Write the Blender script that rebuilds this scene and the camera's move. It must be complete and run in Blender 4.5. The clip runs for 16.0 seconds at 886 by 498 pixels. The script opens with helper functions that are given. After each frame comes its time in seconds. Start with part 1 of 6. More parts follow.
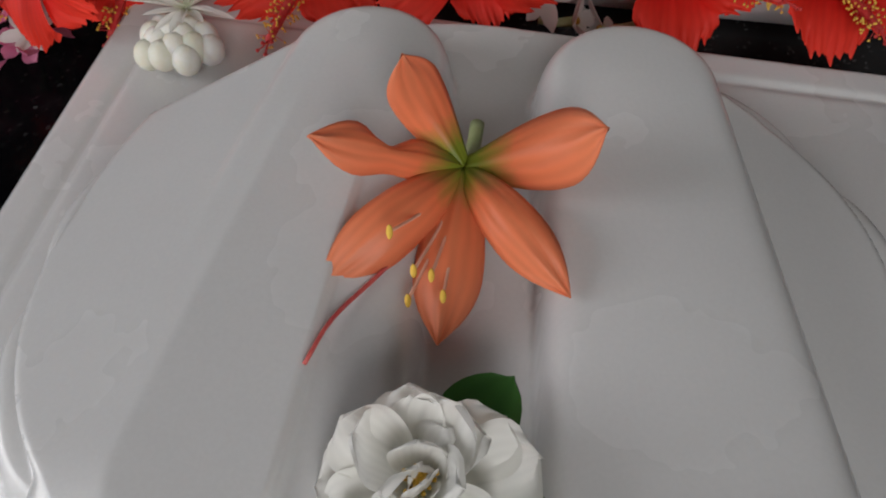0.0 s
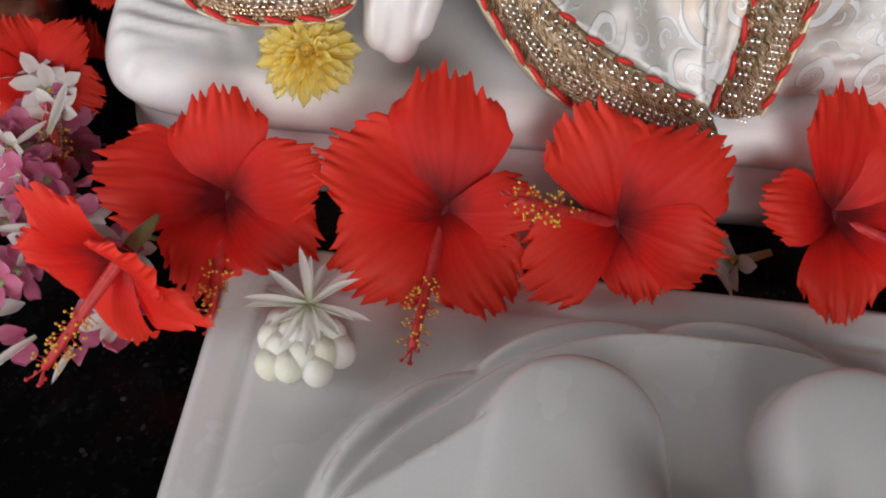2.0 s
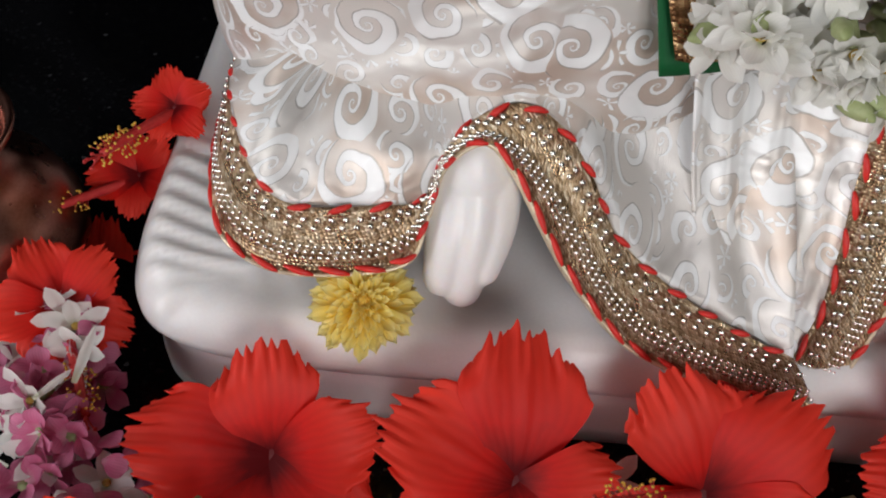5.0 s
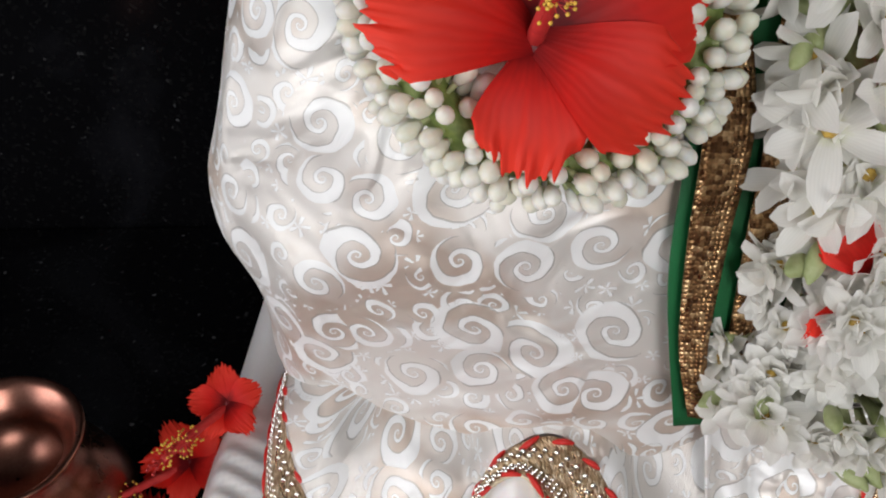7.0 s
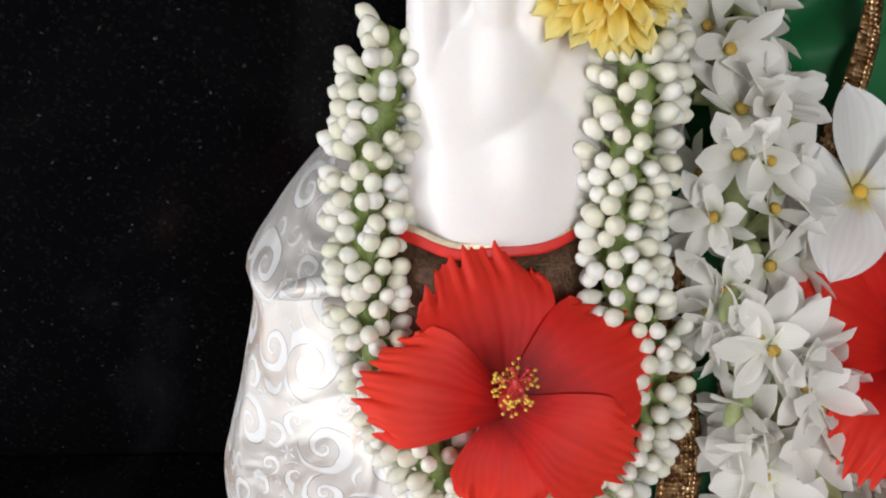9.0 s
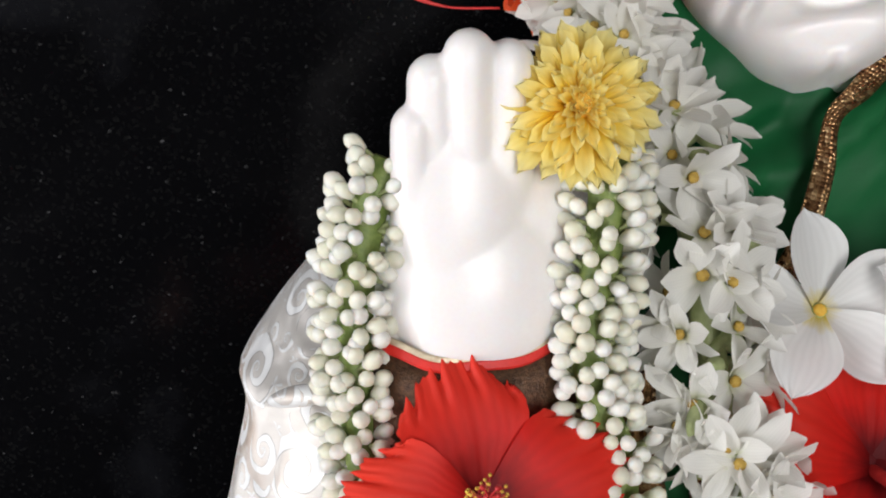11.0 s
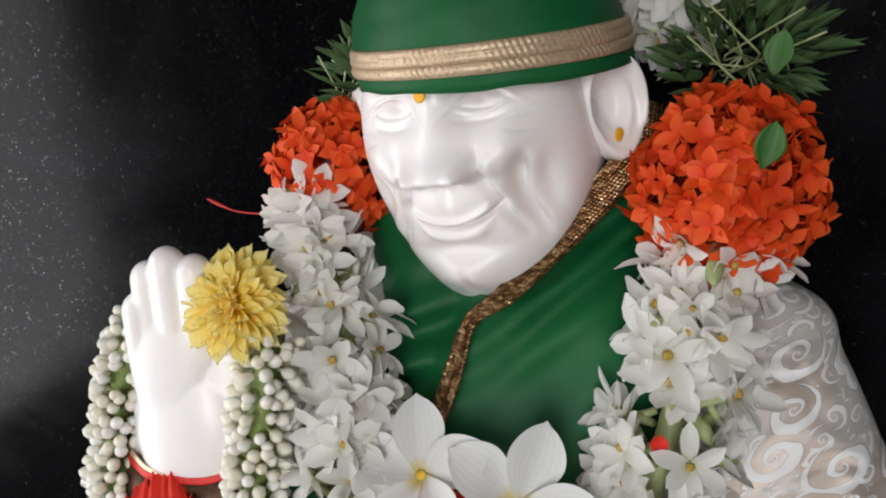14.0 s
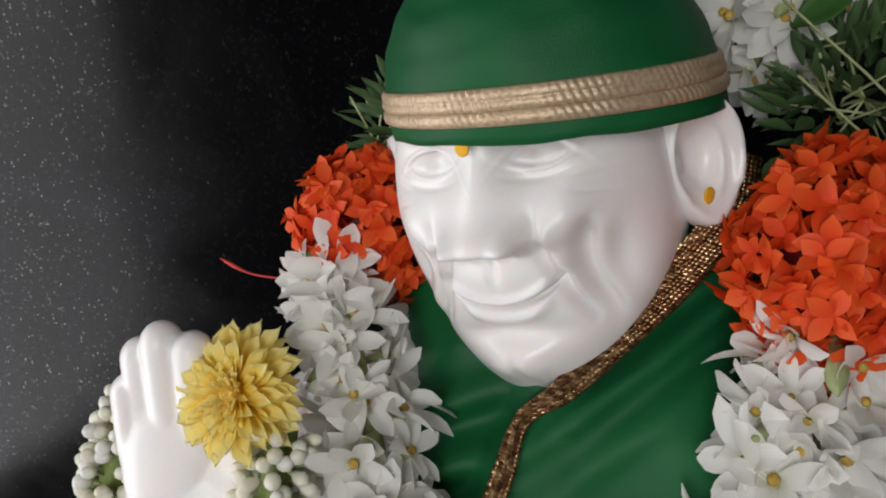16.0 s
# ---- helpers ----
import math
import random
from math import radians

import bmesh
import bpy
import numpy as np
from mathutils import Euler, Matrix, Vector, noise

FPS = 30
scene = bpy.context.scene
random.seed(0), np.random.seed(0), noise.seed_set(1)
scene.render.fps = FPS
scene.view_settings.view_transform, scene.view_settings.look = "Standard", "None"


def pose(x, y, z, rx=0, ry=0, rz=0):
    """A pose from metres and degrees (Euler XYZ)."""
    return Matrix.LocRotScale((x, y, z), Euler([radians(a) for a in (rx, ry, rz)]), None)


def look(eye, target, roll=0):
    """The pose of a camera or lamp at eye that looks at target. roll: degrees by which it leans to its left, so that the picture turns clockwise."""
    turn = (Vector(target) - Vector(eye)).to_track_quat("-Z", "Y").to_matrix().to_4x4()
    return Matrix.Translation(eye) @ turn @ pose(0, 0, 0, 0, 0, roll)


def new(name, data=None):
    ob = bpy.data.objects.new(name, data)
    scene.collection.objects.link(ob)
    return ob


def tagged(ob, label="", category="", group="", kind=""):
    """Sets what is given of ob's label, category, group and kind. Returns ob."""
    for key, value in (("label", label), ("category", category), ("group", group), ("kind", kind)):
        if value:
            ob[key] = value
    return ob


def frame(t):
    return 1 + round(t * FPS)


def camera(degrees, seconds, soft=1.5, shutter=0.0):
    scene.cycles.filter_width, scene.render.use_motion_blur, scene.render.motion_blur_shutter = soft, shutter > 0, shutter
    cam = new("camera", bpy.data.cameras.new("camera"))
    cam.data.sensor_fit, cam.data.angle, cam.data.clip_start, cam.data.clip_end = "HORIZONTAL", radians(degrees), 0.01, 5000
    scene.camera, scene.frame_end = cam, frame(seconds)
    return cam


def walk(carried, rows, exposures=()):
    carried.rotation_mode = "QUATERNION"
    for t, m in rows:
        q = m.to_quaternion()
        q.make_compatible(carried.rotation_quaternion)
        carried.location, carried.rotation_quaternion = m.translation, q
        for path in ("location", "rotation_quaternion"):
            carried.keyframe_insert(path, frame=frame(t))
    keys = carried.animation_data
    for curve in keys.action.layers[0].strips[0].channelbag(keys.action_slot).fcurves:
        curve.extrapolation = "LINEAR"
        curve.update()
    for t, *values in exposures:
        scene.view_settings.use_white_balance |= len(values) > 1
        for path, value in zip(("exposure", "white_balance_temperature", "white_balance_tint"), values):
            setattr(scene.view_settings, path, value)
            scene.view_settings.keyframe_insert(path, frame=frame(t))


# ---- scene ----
cam = camera(54.3, 16.0, soft=2.0)
METRES, EYE, TILT, LEAN, TURN = 1.0, 0.40, -54.0, 0.0, 0.0
ROWS = [
    (0.0, 0.0, 0.0, 0.0, 0.0, 0.0, -0.0),
    (0.5, -0.0149, 0.0242, 0.0455, -0.69, -1.23, 1.0),
    (1.0, -0.048, 0.0405, 0.1032, -2.16, -2.31, 1.77),
    (1.5, -0.0795, 0.0511, 0.1396, -3.23, -2.52, 2.33),
    (2.0, -0.1037, 0.0545, 0.1651, -4.25, -1.71, 2.67),
    (2.5, -0.1151, 0.0631, 0.189, -5.06, -0.83, 2.62),
    (3.0, -0.1297, 0.074, 0.2119, -5.55, -0.13, 2.42),
    (3.5, -0.1358, 0.0889, 0.2382, -5.59, 0.9, 2.23),
    (6.0, -0.1427, 0.0801, 0.2903, -5.68, 4.86, 2.41),
    (6.5, -0.1512, 0.054, 0.3283, -5.64, 8.49, 2.46),
    (7.0, -0.1582, 0.041, 0.3477, -5.6, 11.65, 2.18),
    (7.5, -0.1596, 0.0276, 0.3674, -5.45, 14.07, 1.94),
    (8.0, -0.1589, 0.0052, 0.3853, -5.23, 16.82, 1.72),
    (8.5, -0.1564, -0.0124, 0.3925, -4.98, 18.89, 1.55),
    (9.0, -0.1506, -0.033, 0.4044, -4.7, 21.81, 1.52),
    (9.5, -0.1494, -0.0461, 0.41, -4.62, 23.67, 1.47),
    (12.0, -0.1157, -0.0913, 0.4151, -4.44, 27.77, 0.47),
    (12.5, -0.0234, -0.1408, 0.4066, -2.31, 28.42, -0.7),
    (13.0, 0.0692, -0.1885, 0.3937, 4.49, 29.1, -5.15),
    (13.5, 0.1224, -0.1905, 0.4019, 6.73, 29.64, -8.59),
    (14.0, 0.1574, -0.1898, 0.429, 8.6, 29.96, -11.46),
    (14.5, 0.1608, -0.1761, 0.4478, 9.66, 31.04, -12.73),
    (15.0, 0.1529, -0.1619, 0.46, 10.17, 31.49, -13.48),
    (15.5, 0.1482, -0.1503, 0.479, 10.8, 31.62, -13.95),
    (16.0, 0.1395, -0.1295, 0.4906, 11.36, 31.55, -14.17),
]
walk(cam, [(t, pose(0, 0, EYE, TILT, LEAN, TURN) @ pose(METRES * x, METRES * y, METRES * z, 90 + pitch, roll, yaw)) for t, x, y, z, yaw, pitch, roll in ROWS],
     [(0.0, -0.34), (0.5, -0.06), (1.0, 0.14), (1.5, 0.02), (2.5, -0.2), (6, -0.25), (7.5, -0.12), (9.0, 0.02), (13.0, 0.18), (16, -0.14)])

# ---------------------------------------------------------------- light
world = bpy.data.worlds.new("world")
scene.world = world
world.use_nodes = True
wn = world.node_tree.nodes
sky = wn.new("ShaderNodeTexSky")
sky.sky_type, sky.sun_disc = "NISHITA", False
sky.sun_elevation, sky.sun_rotation = radians(40), radians(250)
world.node_tree.links.new(sky.outputs[0], wn["Background"].inputs[0])
wn["Background"].inputs[1].default_value = 0.1


def area(name, eye, target, sx, sy, watts, color):
    data = bpy.data.lights.new(name, "AREA")
    data.shape, data.size, data.size_y, data.energy, data.color = "RECTANGLE", sx, sy, watts, color
    ob = new(name, data)
    ob.matrix_world = look(eye, target)
    return ob


area("window_daylight", (-1.50, 0.02, 0.42), (0.1, 0.30, 0.50), 0.86, 1.80, 22, (0.97, 0.97, 1.0))
area("doorway_daylight", (0.15, -1.70, 1.25), (0.0, 0.5, 0.6), 0.9, 1.3, 36, (1.0, 0.985, 0.975))

# ---------------------------------------------------------------- materials


def ramp(nt, fac, stops):
    r = nt.nodes.new("ShaderNodeValToRGB")
    els = r.color_ramp.elements
    while len(els) < len(stops):
        els.new(0.5)
    for e, (p, c) in zip(els, stops):
        e.position = p
        e.color = (*c, 1) if len(c) == 3 else c
    nt.links.new(fac, r.inputs[0])
    return r.outputs[0]


def maths(nt, op, a, b=None, c=None):
    m = nt.nodes.new("ShaderNodeMath")
    m.operation = op
    for i, v in enumerate((a, b, c)):
        if v is None:
            continue
        if isinstance(v, (int, float)):
            m.inputs[i].default_value = v
        else:
            nt.links.new(v, m.inputs[i])
    return m.outputs[0]


def mat(name, c1, c2, scale=60.0, rough=0.5, bump=0.1, metal=0.0, sss=0.0, coat=0.0, fine=600.0, trans=0.0, vary=0.0, spec=0.5):
    """Two colours mixed by a coarse and a fine noise, with fine relief."""
    m = bpy.data.materials.new(name)
    m.use_nodes = True
    nt = m.node_tree
    b = nt.nodes["Principled BSDF"]
    co = nt.nodes.new("ShaderNodeTexCoord").outputs["Object"]
    n1, n2 = nt.nodes.new("ShaderNodeTexNoise"), nt.nodes.new("ShaderNodeTexNoise")
    for n, s, d in ((n1, scale, 4), (n2, fine, 3)):
        nt.links.new(co, n.inputs["Vector"])
        n.inputs["Scale"].default_value, n.inputs["Detail"].default_value = s, d
    f = maths(nt, "ADD", maths(nt, "MULTIPLY", n1.outputs[0], 0.7), maths(nt, "MULTIPLY", n2.outputs[0], 0.3))
    if vary:
        info = nt.nodes.new("ShaderNodeObjectInfo")
        f = maths(nt, "ADD", f, maths(nt, "MULTIPLY_ADD", info.outputs["Random"], vary, -vary / 2))
    col = ramp(nt, f, [(0.3, c1), (0.7, c2)])
    nt.links.new(col, b.inputs["Base Color"])
    b.inputs["Metallic"].default_value = metal
    b.inputs["Specular IOR Level"].default_value = spec
    nt.links.new(maths(nt, "MULTIPLY_ADD", n1.outputs[0], 0.2, rough - 0.1), b.inputs["Roughness"])
    if sss:
        b.inputs["Subsurface Weight"].default_value = sss
        b.inputs["Subsurface Scale"].default_value = 0.004
        b.inputs["Subsurface Radius"].default_value = (1.0, 0.8, 0.65)
    if coat:
        b.inputs["Coat Weight"].default_value = coat
        b.inputs["Coat Roughness"].default_value = 0.06
    if bump:
        bn = nt.nodes.new("ShaderNodeBump")
        bn.inputs["Strength"].default_value, bn.inputs["Distance"].default_value = bump, 0.0006
        nt.links.new(n2.outputs[0], bn.inputs["Height"])
        nt.links.new(bn.outputs[0], b.inputs["Normal"])
    if trans:
        t = nt.nodes.new("ShaderNodeBsdfTranslucent")
        nt.links.new(col, t.inputs[0])
        mix = nt.nodes.new("ShaderNodeMixShader")
        mix.inputs[0].default_value = trans
        nt.links.new(b.outputs[0], mix.inputs[1])
        nt.links.new(t.outputs[0], mix.inputs[2])
        nt.links.new(mix.outputs[0], nt.nodes["Material Output"].inputs[0])
    return m


marble = mat("white_marble", (0.86, 0.815, 0.805), (0.90, 0.87, 0.865), 18, 0.33, 0.02, sss=0.42, coat=0.15, spec=0.4)
marble_slab = mat("plaque_marble", (0.61, 0.605, 0.60), (0.68, 0.675, 0.67), 9, 0.26, 0.0, sss=0.1, coat=0.25)
marble_base = mat("base_marble", (0.76, 0.73, 0.725), (0.85, 0.835, 0.83), 12, 0.34, 0.02, sss=0.25, coat=0.10, spec=0.35)
plaster = mat("grey_plaster", (0.10, 0.097, 0.093), (0.15, 0.145, 0.14), 3, 0.8, 0.2)
floor_tile = mat("floor_tile", (0.16, 0.14, 0.12), (0.21, 0.19, 0.16), 4, 0.4, 0.1)
green_silk = mat("green_satin", (0.004, 0.062, 0.020), (0.007, 0.128, 0.036), 14, 0.50, 0.35, fine=1800, spec=0.25)
copper = mat("worn_copper", (0.22, 0.085, 0.06), (0.42, 0.20, 0.15), 40, 0.3, 0.1, metal=1.0)


def granite_material():
    m = bpy.data.materials.new("black_granite")
    m.use_nodes = True
    nt = m.node_tree
    b = nt.nodes["Principled BSDF"]
    co = nt.nodes.new("ShaderNodeTexCoord").outputs["Object"]
    v = nt.nodes.new("ShaderNodeTexVoronoi")
    v.inputs["Scale"].default_value = 420
    n = nt.nodes.new("ShaderNodeTexNoise")
    n.inputs["Scale"].default_value, n.inputs["Detail"].default_value = 5, 6
    smear = nt.nodes.new("ShaderNodeTexNoise")
    smear.inputs["Scale"].default_value, smear.inputs["Detail"].default_value, smear.inputs["Distortion"].default_value = 9, 5, 1.2
    for x in (v, n, smear):
        nt.links.new(co, x.inputs["Vector"])
    wipe = nt.nodes.new("ShaderNodeTexNoise")
    wipe.inputs["Scale"].default_value, wipe.inputs["Detail"].default_value, wipe.inputs["Distortion"].default_value = 4.5, 4, 0.9
    nt.links.new(co, wipe.inputs["Vector"])
    smoke = ramp(nt, wipe.outputs[0], [(0.56, (0, 0, 0)), (0.85, (0.008, 0.0085, 0.010))])
    speck = ramp(nt, v.outputs["Color"], [(0.72, (0.0022, 0.0022, 0.0027)), (0.93, (0.007, 0.007, 0.007)), (0.985, (0.05, 0.05, 0.052))])
    both = nt.nodes.new("ShaderNodeMix")
    both.data_type, both.blend_type = "RGBA", "ADD"
    both.inputs[0].default_value = 1.0
    nt.links.new(speck, both.inputs[6])
    nt.links.new(smoke, both.inputs[7])
    nt.links.new(both.outputs[2], b.inputs["Base Color"])
    nt.links.new(ramp(nt, smear.outputs[0], [(0.40, (0.15, 0.15, 0.15)), (0.75, (0.25, 0.25, 0.25))]), b.inputs["Roughness"])
    # coarse crystals that glint more than the ground mass
    grain = nt.nodes.new("ShaderNodeTexVoronoi")
    grain.inputs["Scale"].default_value = 480
    nt.links.new(co, grain.inputs["Vector"])
    nt.links.new(ramp(nt, grain.outputs["Color"], [(0.84, (0.11, 0.11, 0.11)), (0.94, (0.65, 0.65, 0.65))]), b.inputs["Specular IOR Level"])
    return m


granite = granite_material()


def brocade_material(name, ground, thread, big):
    """Cream satin with woven silver scrolls: spirals in the cells of two Voronoi fields, in metres of cloth."""
    m = bpy.data.materials.new(name)
    m.use_nodes = True
    nt = m.node_tree
    b = nt.nodes["Principled BSDF"]
    uv = nt.nodes.new("ShaderNodeTexCoord").outputs["UV"]

    def scrolls(scale, shift, turns, width, reach, arms=1.0, swell=0.20):
        mp = nt.nodes.new("ShaderNodeMapping")
        mp.inputs["Location"].default_value = (shift, shift * 0.7, 0)
        nt.links.new(uv, mp.inputs[0])
        wob = nt.nodes.new("ShaderNodeTexNoise")
        wob.noise_dimensions = "2D"
        wob.inputs["Scale"].default_value = 60
        nt.links.new(mp.outputs[0], wob.inputs["Vector"])
        mixv = nt.nodes.new("ShaderNodeVectorMath")
        mixv.operation = "MULTIPLY_ADD"
        nt.links.new(wob.outputs["Color"], mixv.inputs[0])
        mixv.inputs[1].default_value = (0.004, 0.004, 0)
        nt.links.new(mp.outputs[0], mixv.inputs[2])
        vo = nt.nodes.new("ShaderNodeTexVoronoi")
        vo.voronoi_dimensions = "2D"
        vo.inputs["Scale"].default_value = scale
        vo.inputs["Randomness"].default_value = 0.75
        nt.links.new(mixv.outputs[0], vo.inputs["Vector"])
        d = nt.nodes.new("ShaderNodeVectorMath")
        d.operation = "SUBTRACT"
        nt.links.new(mixv.outputs[0], d.inputs[0])
        nt.links.new(vo.outputs["Position"], d.inputs[1])
        s = nt.nodes.new("ShaderNodeSeparateXYZ")
        nt.links.new(d.outputs[0], s.inputs[0])
        cell_c = nt.nodes.new("ShaderNodeSeparateColor")
        nt.links.new(vo.outputs["Color"], cell_c.inputs[0])
        side = maths(nt, "SUBTRACT", maths(nt, "MULTIPLY", maths(nt, "GREATER_THAN", cell_c.outputs[0], 0.5), 2.0), 1.0)
        ang = maths(nt, "DIVIDE", maths(nt, "ARCTAN2", maths(nt, "MULTIPLY", s.outputs[1], side), s.outputs[0]), 2 * math.pi)
        r = vo.outputs["Distance"]
        lr = maths(nt, "LOGARITHM", maths(nt, "ADD", r, 0.02), 2.718)
        ph = maths(nt, "FRACT", maths(nt, "ADD", maths(nt, "ADD", maths(nt, "MULTIPLY", ang, arms), maths(nt, "MULTIPLY", lr, turns)), cell_c.outputs[1]))
        tri = maths(nt, "ABSOLUTE", maths(nt, "SUBTRACT", ph, 0.5))
        half = maths(nt, "MULTIPLY_ADD", r, swell, width)
        arm = maths(nt, "LESS_THAN", tri, half)
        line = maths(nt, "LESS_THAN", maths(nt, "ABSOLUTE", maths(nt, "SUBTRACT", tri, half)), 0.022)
        lim = maths(nt, "LESS_THAN", r, maths(nt, "MULTIPLY_ADD", cell_c.outputs[2], 0.2, reach))
        free = maths(nt, "SUBTRACT", 1.0, maths(nt, "LESS_THAN", r, reach + 0.14))
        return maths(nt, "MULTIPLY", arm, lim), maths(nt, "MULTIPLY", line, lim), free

    # large curls first, then smaller ones only in the ground left free
    p1, l1, f1 = scrolls(big, 0.03, 0.80, 0.15, 0.33, 1.0, 0.36)
    p2, l2, f2 = scrolls(big * 1.9, 0.41, 0.75, 0.15, 0.30, 1.0, 0.30)
    p3, l3, f3 = scrolls(big * 2.6, 0.77, 0.0, 0.34, 0.20, 5.0, -0.5)
    free12 = maths(nt, "MULTIPLY", f1, f2)
    pat = maths(nt, "MAXIMUM", p1, maths(nt, "MAXIMUM", maths(nt, "MULTIPLY", p2, f1), maths(nt, "MULTIPLY", p3, free12)))
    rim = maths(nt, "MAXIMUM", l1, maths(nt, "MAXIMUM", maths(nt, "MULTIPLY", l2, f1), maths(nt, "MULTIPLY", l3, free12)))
    weave = nt.nodes.new("ShaderNodeTexWave")
    weave.inputs["Scale"].default_value, weave.inputs["Distortion"].default_value = 900, 3
    nt.links.new(uv, weave.inputs["Vector"])
    blot = nt.nodes.new("ShaderNodeTexNoise")
    blot.inputs["Scale"].default_value, blot.inputs["Detail"].default_value = 14, 3
    nt.links.new(uv, blot.inputs["Vector"])
    gcol = ramp(nt, blot.outputs[0], [(0.50, ground), (0.60, (ground[0] * 0.80, ground[1] * 0.70, ground[2] * 0.63))])
    mixc = nt.nodes.new("ShaderNodeMix")
    mixc.data_type = "RGBA"
    nt.links.new(pat, mixc.inputs[0])
    nt.links.new(gcol, mixc.inputs[6])
    mixc.inputs[7].default_value = (*thread, 1)
    # dark scroll outlines: part woven edge, part painted shade of the embossing
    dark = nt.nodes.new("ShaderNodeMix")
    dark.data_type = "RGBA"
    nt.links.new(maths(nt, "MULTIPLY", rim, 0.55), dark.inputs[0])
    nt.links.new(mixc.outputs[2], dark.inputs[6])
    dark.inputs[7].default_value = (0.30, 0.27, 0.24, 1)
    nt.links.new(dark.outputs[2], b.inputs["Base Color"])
    nt.links.new(maths(nt, "MULTIPLY_ADD", pat, -0.22, 0.46), b.inputs["Metallic"])
    nt.links.new(maths(nt, "MULTIPLY_ADD", pat, 0.10, 0.34), b.inputs["Roughness"])
    b.inputs["Sheen Weight"].default_value = 0.15
    bn = nt.nodes.new("ShaderNodeBump")
    bn.inputs["Strength"].default_value, bn.inputs["Distance"].default_value = 0.9, 0.0009
    crease = nt.nodes.new("ShaderNodeTexNoise")
    crease.inputs["Scale"].default_value, crease.inputs["Detail"].default_value, crease.inputs["Distortion"].default_value = 17, 2.5, 0.8
    nt.links.new(uv, crease.inputs["Vector"])
    slack = nt.nodes.new("ShaderNodeBump")
    slack.inputs["Strength"].default_value, slack.inputs["Distance"].default_value = 1.0, 0.013
    nt.links.new(crease.outputs[0], slack.inputs["Height"])
    nt.links.new(slack.outputs[0], bn.inputs["Normal"])
    nt.links.new(maths(nt, "ADD", pat, maths(nt, "MULTIPLY", weave.outputs[1], 0.10)), bn.inputs["Height"])
    nt.links.new(bn.outputs[0], b.inputs["Normal"])
    return m


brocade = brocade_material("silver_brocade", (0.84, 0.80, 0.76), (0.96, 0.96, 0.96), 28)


def trim_material(name, c1, c2, c3, scale):
    """Gold braid: beaded rows across the width (v) with red corded edges cut into slanting dashes."""
    m = bpy.data.materials.new(name)
    m.use_nodes = True
    nt = m.node_tree
    b = nt.nodes["Principled BSDF"]
    uv = nt.nodes.new("ShaderNodeTexCoord").outputs["UV"]
    s = nt.nodes.new("ShaderNodeSeparateXYZ")
    nt.links.new(uv, s.inputs[0])
    vo = nt.nodes.new("ShaderNodeTexVoronoi")
    vo.voronoi_dimensions = "2D"
    vo.inputs["Scale"].default_value, vo.inputs["Randomness"].default_value = scale, 0.45
    nt.links.new(uv, vo.inputs["Vector"])
    row = nt.nodes.new("ShaderNodeTexNoise")
    row.inputs["Scale"].default_value = 90
    nt.links.new(uv, row.inputs["Vector"])
    gold = ramp(nt, vo.outputs["Color"], [(0.2, c1), (0.6, c2), (0.9, c3)])
    nt.links.new(gold, b.inputs["Base Color"])
    b.inputs["Metallic"].default_value = 0.9
    nt.links.new(maths(nt, "MULTIPLY_ADD", row.outputs[0], 0.3, 0.15), b.inputs["Roughness"])
    bn = nt.nodes.new("ShaderNodeBump")
    bn.inputs["Strength"].default_value, bn.inputs["Distance"].default_value = 1.0, 0.0012
    nt.links.new(maths(nt, "SUBTRACT", 1.0, vo.outputs["Distance"]), bn.inputs["Height"])
    nt.links.new(bn.outputs[0], b.inputs["Normal"])
    return m


gold_braid = trim_material("gold_braid", (0.34, 0.22, 0.12), (0.62, 0.45, 0.28), (0.82, 0.70, 0.52), 520)
red_cord = mat("red_cord", (0.55, 0.015, 0.012), (0.75, 0.03, 0.02), 200, 0.5, 0.3)
dark_braid = mat("dark_bronze_braid", (0.03, 0.013, 0.008), (0.16, 0.085, 0.045), 420, 0.4, 0.9, metal=0.5, fine=900)
band_gold = mat("dull_gold_band", (0.40, 0.28, 0.17), (0.66, 0.50, 0.34), 500, 0.45, 0.6, metal=0.35)
gold_cord = mat("pale_gold_cord", (0.62, 0.50, 0.34), (0.80, 0.70, 0.52), 300, 0.4, 0.4, metal=0.5)
bronze_braid = trim_material("bronze_braid", (0.11, 0.05, 0.02), (0.34, 0.19, 0.085), (0.70, 0.48, 0.26), 450)
sequin = mat("silver_sequin", (0.75, 0.72, 0.66), (0.9, 0.88, 0.84), 300, 0.15, 0.0, metal=1.0, vary=0.4)

# ---------------------------------------------------------------- mesh helpers


def smooth(me):
    me.polygons.foreach_set("use_smooth", [True] * len(me.polygons))
    return me


def mesh_of(name, verts, faces, material, uvs=None, flat=False):
    me = bpy.data.meshes.new(name)
    me.from_pydata([tuple(v) for v in verts], [], faces)
    if uvs is not None:
        layer = me.uv_layers.new(name="UVMap")
        idx = np.empty(len(me.loops), dtype=np.int32)
        me.loops.foreach_get("vertex_index", idx)
        layer.data.foreach_set("uv", np.asarray(uvs, dtype=np.float32)[idx].ravel())
    for mm in (material if isinstance(material, (list, tuple)) else [material]):
        me.materials.append(mm)
    if not flat:
        smooth(me)
    me.update()
    return me


def grid_faces(nu, nv, wrap=False, start=0):
    """Faces of a grid with nu columns and nv rows (index = row * nu + column)."""
    out = []
    for j in range(nv - 1):
        for i in range(nu if wrap else nu - 1):
            k = (i + 1) % nu
            out.append((start + j * nu + i, start + j * nu + k, start + (j + 1) * nu + k, start + (j + 1) * nu + i))
    return out


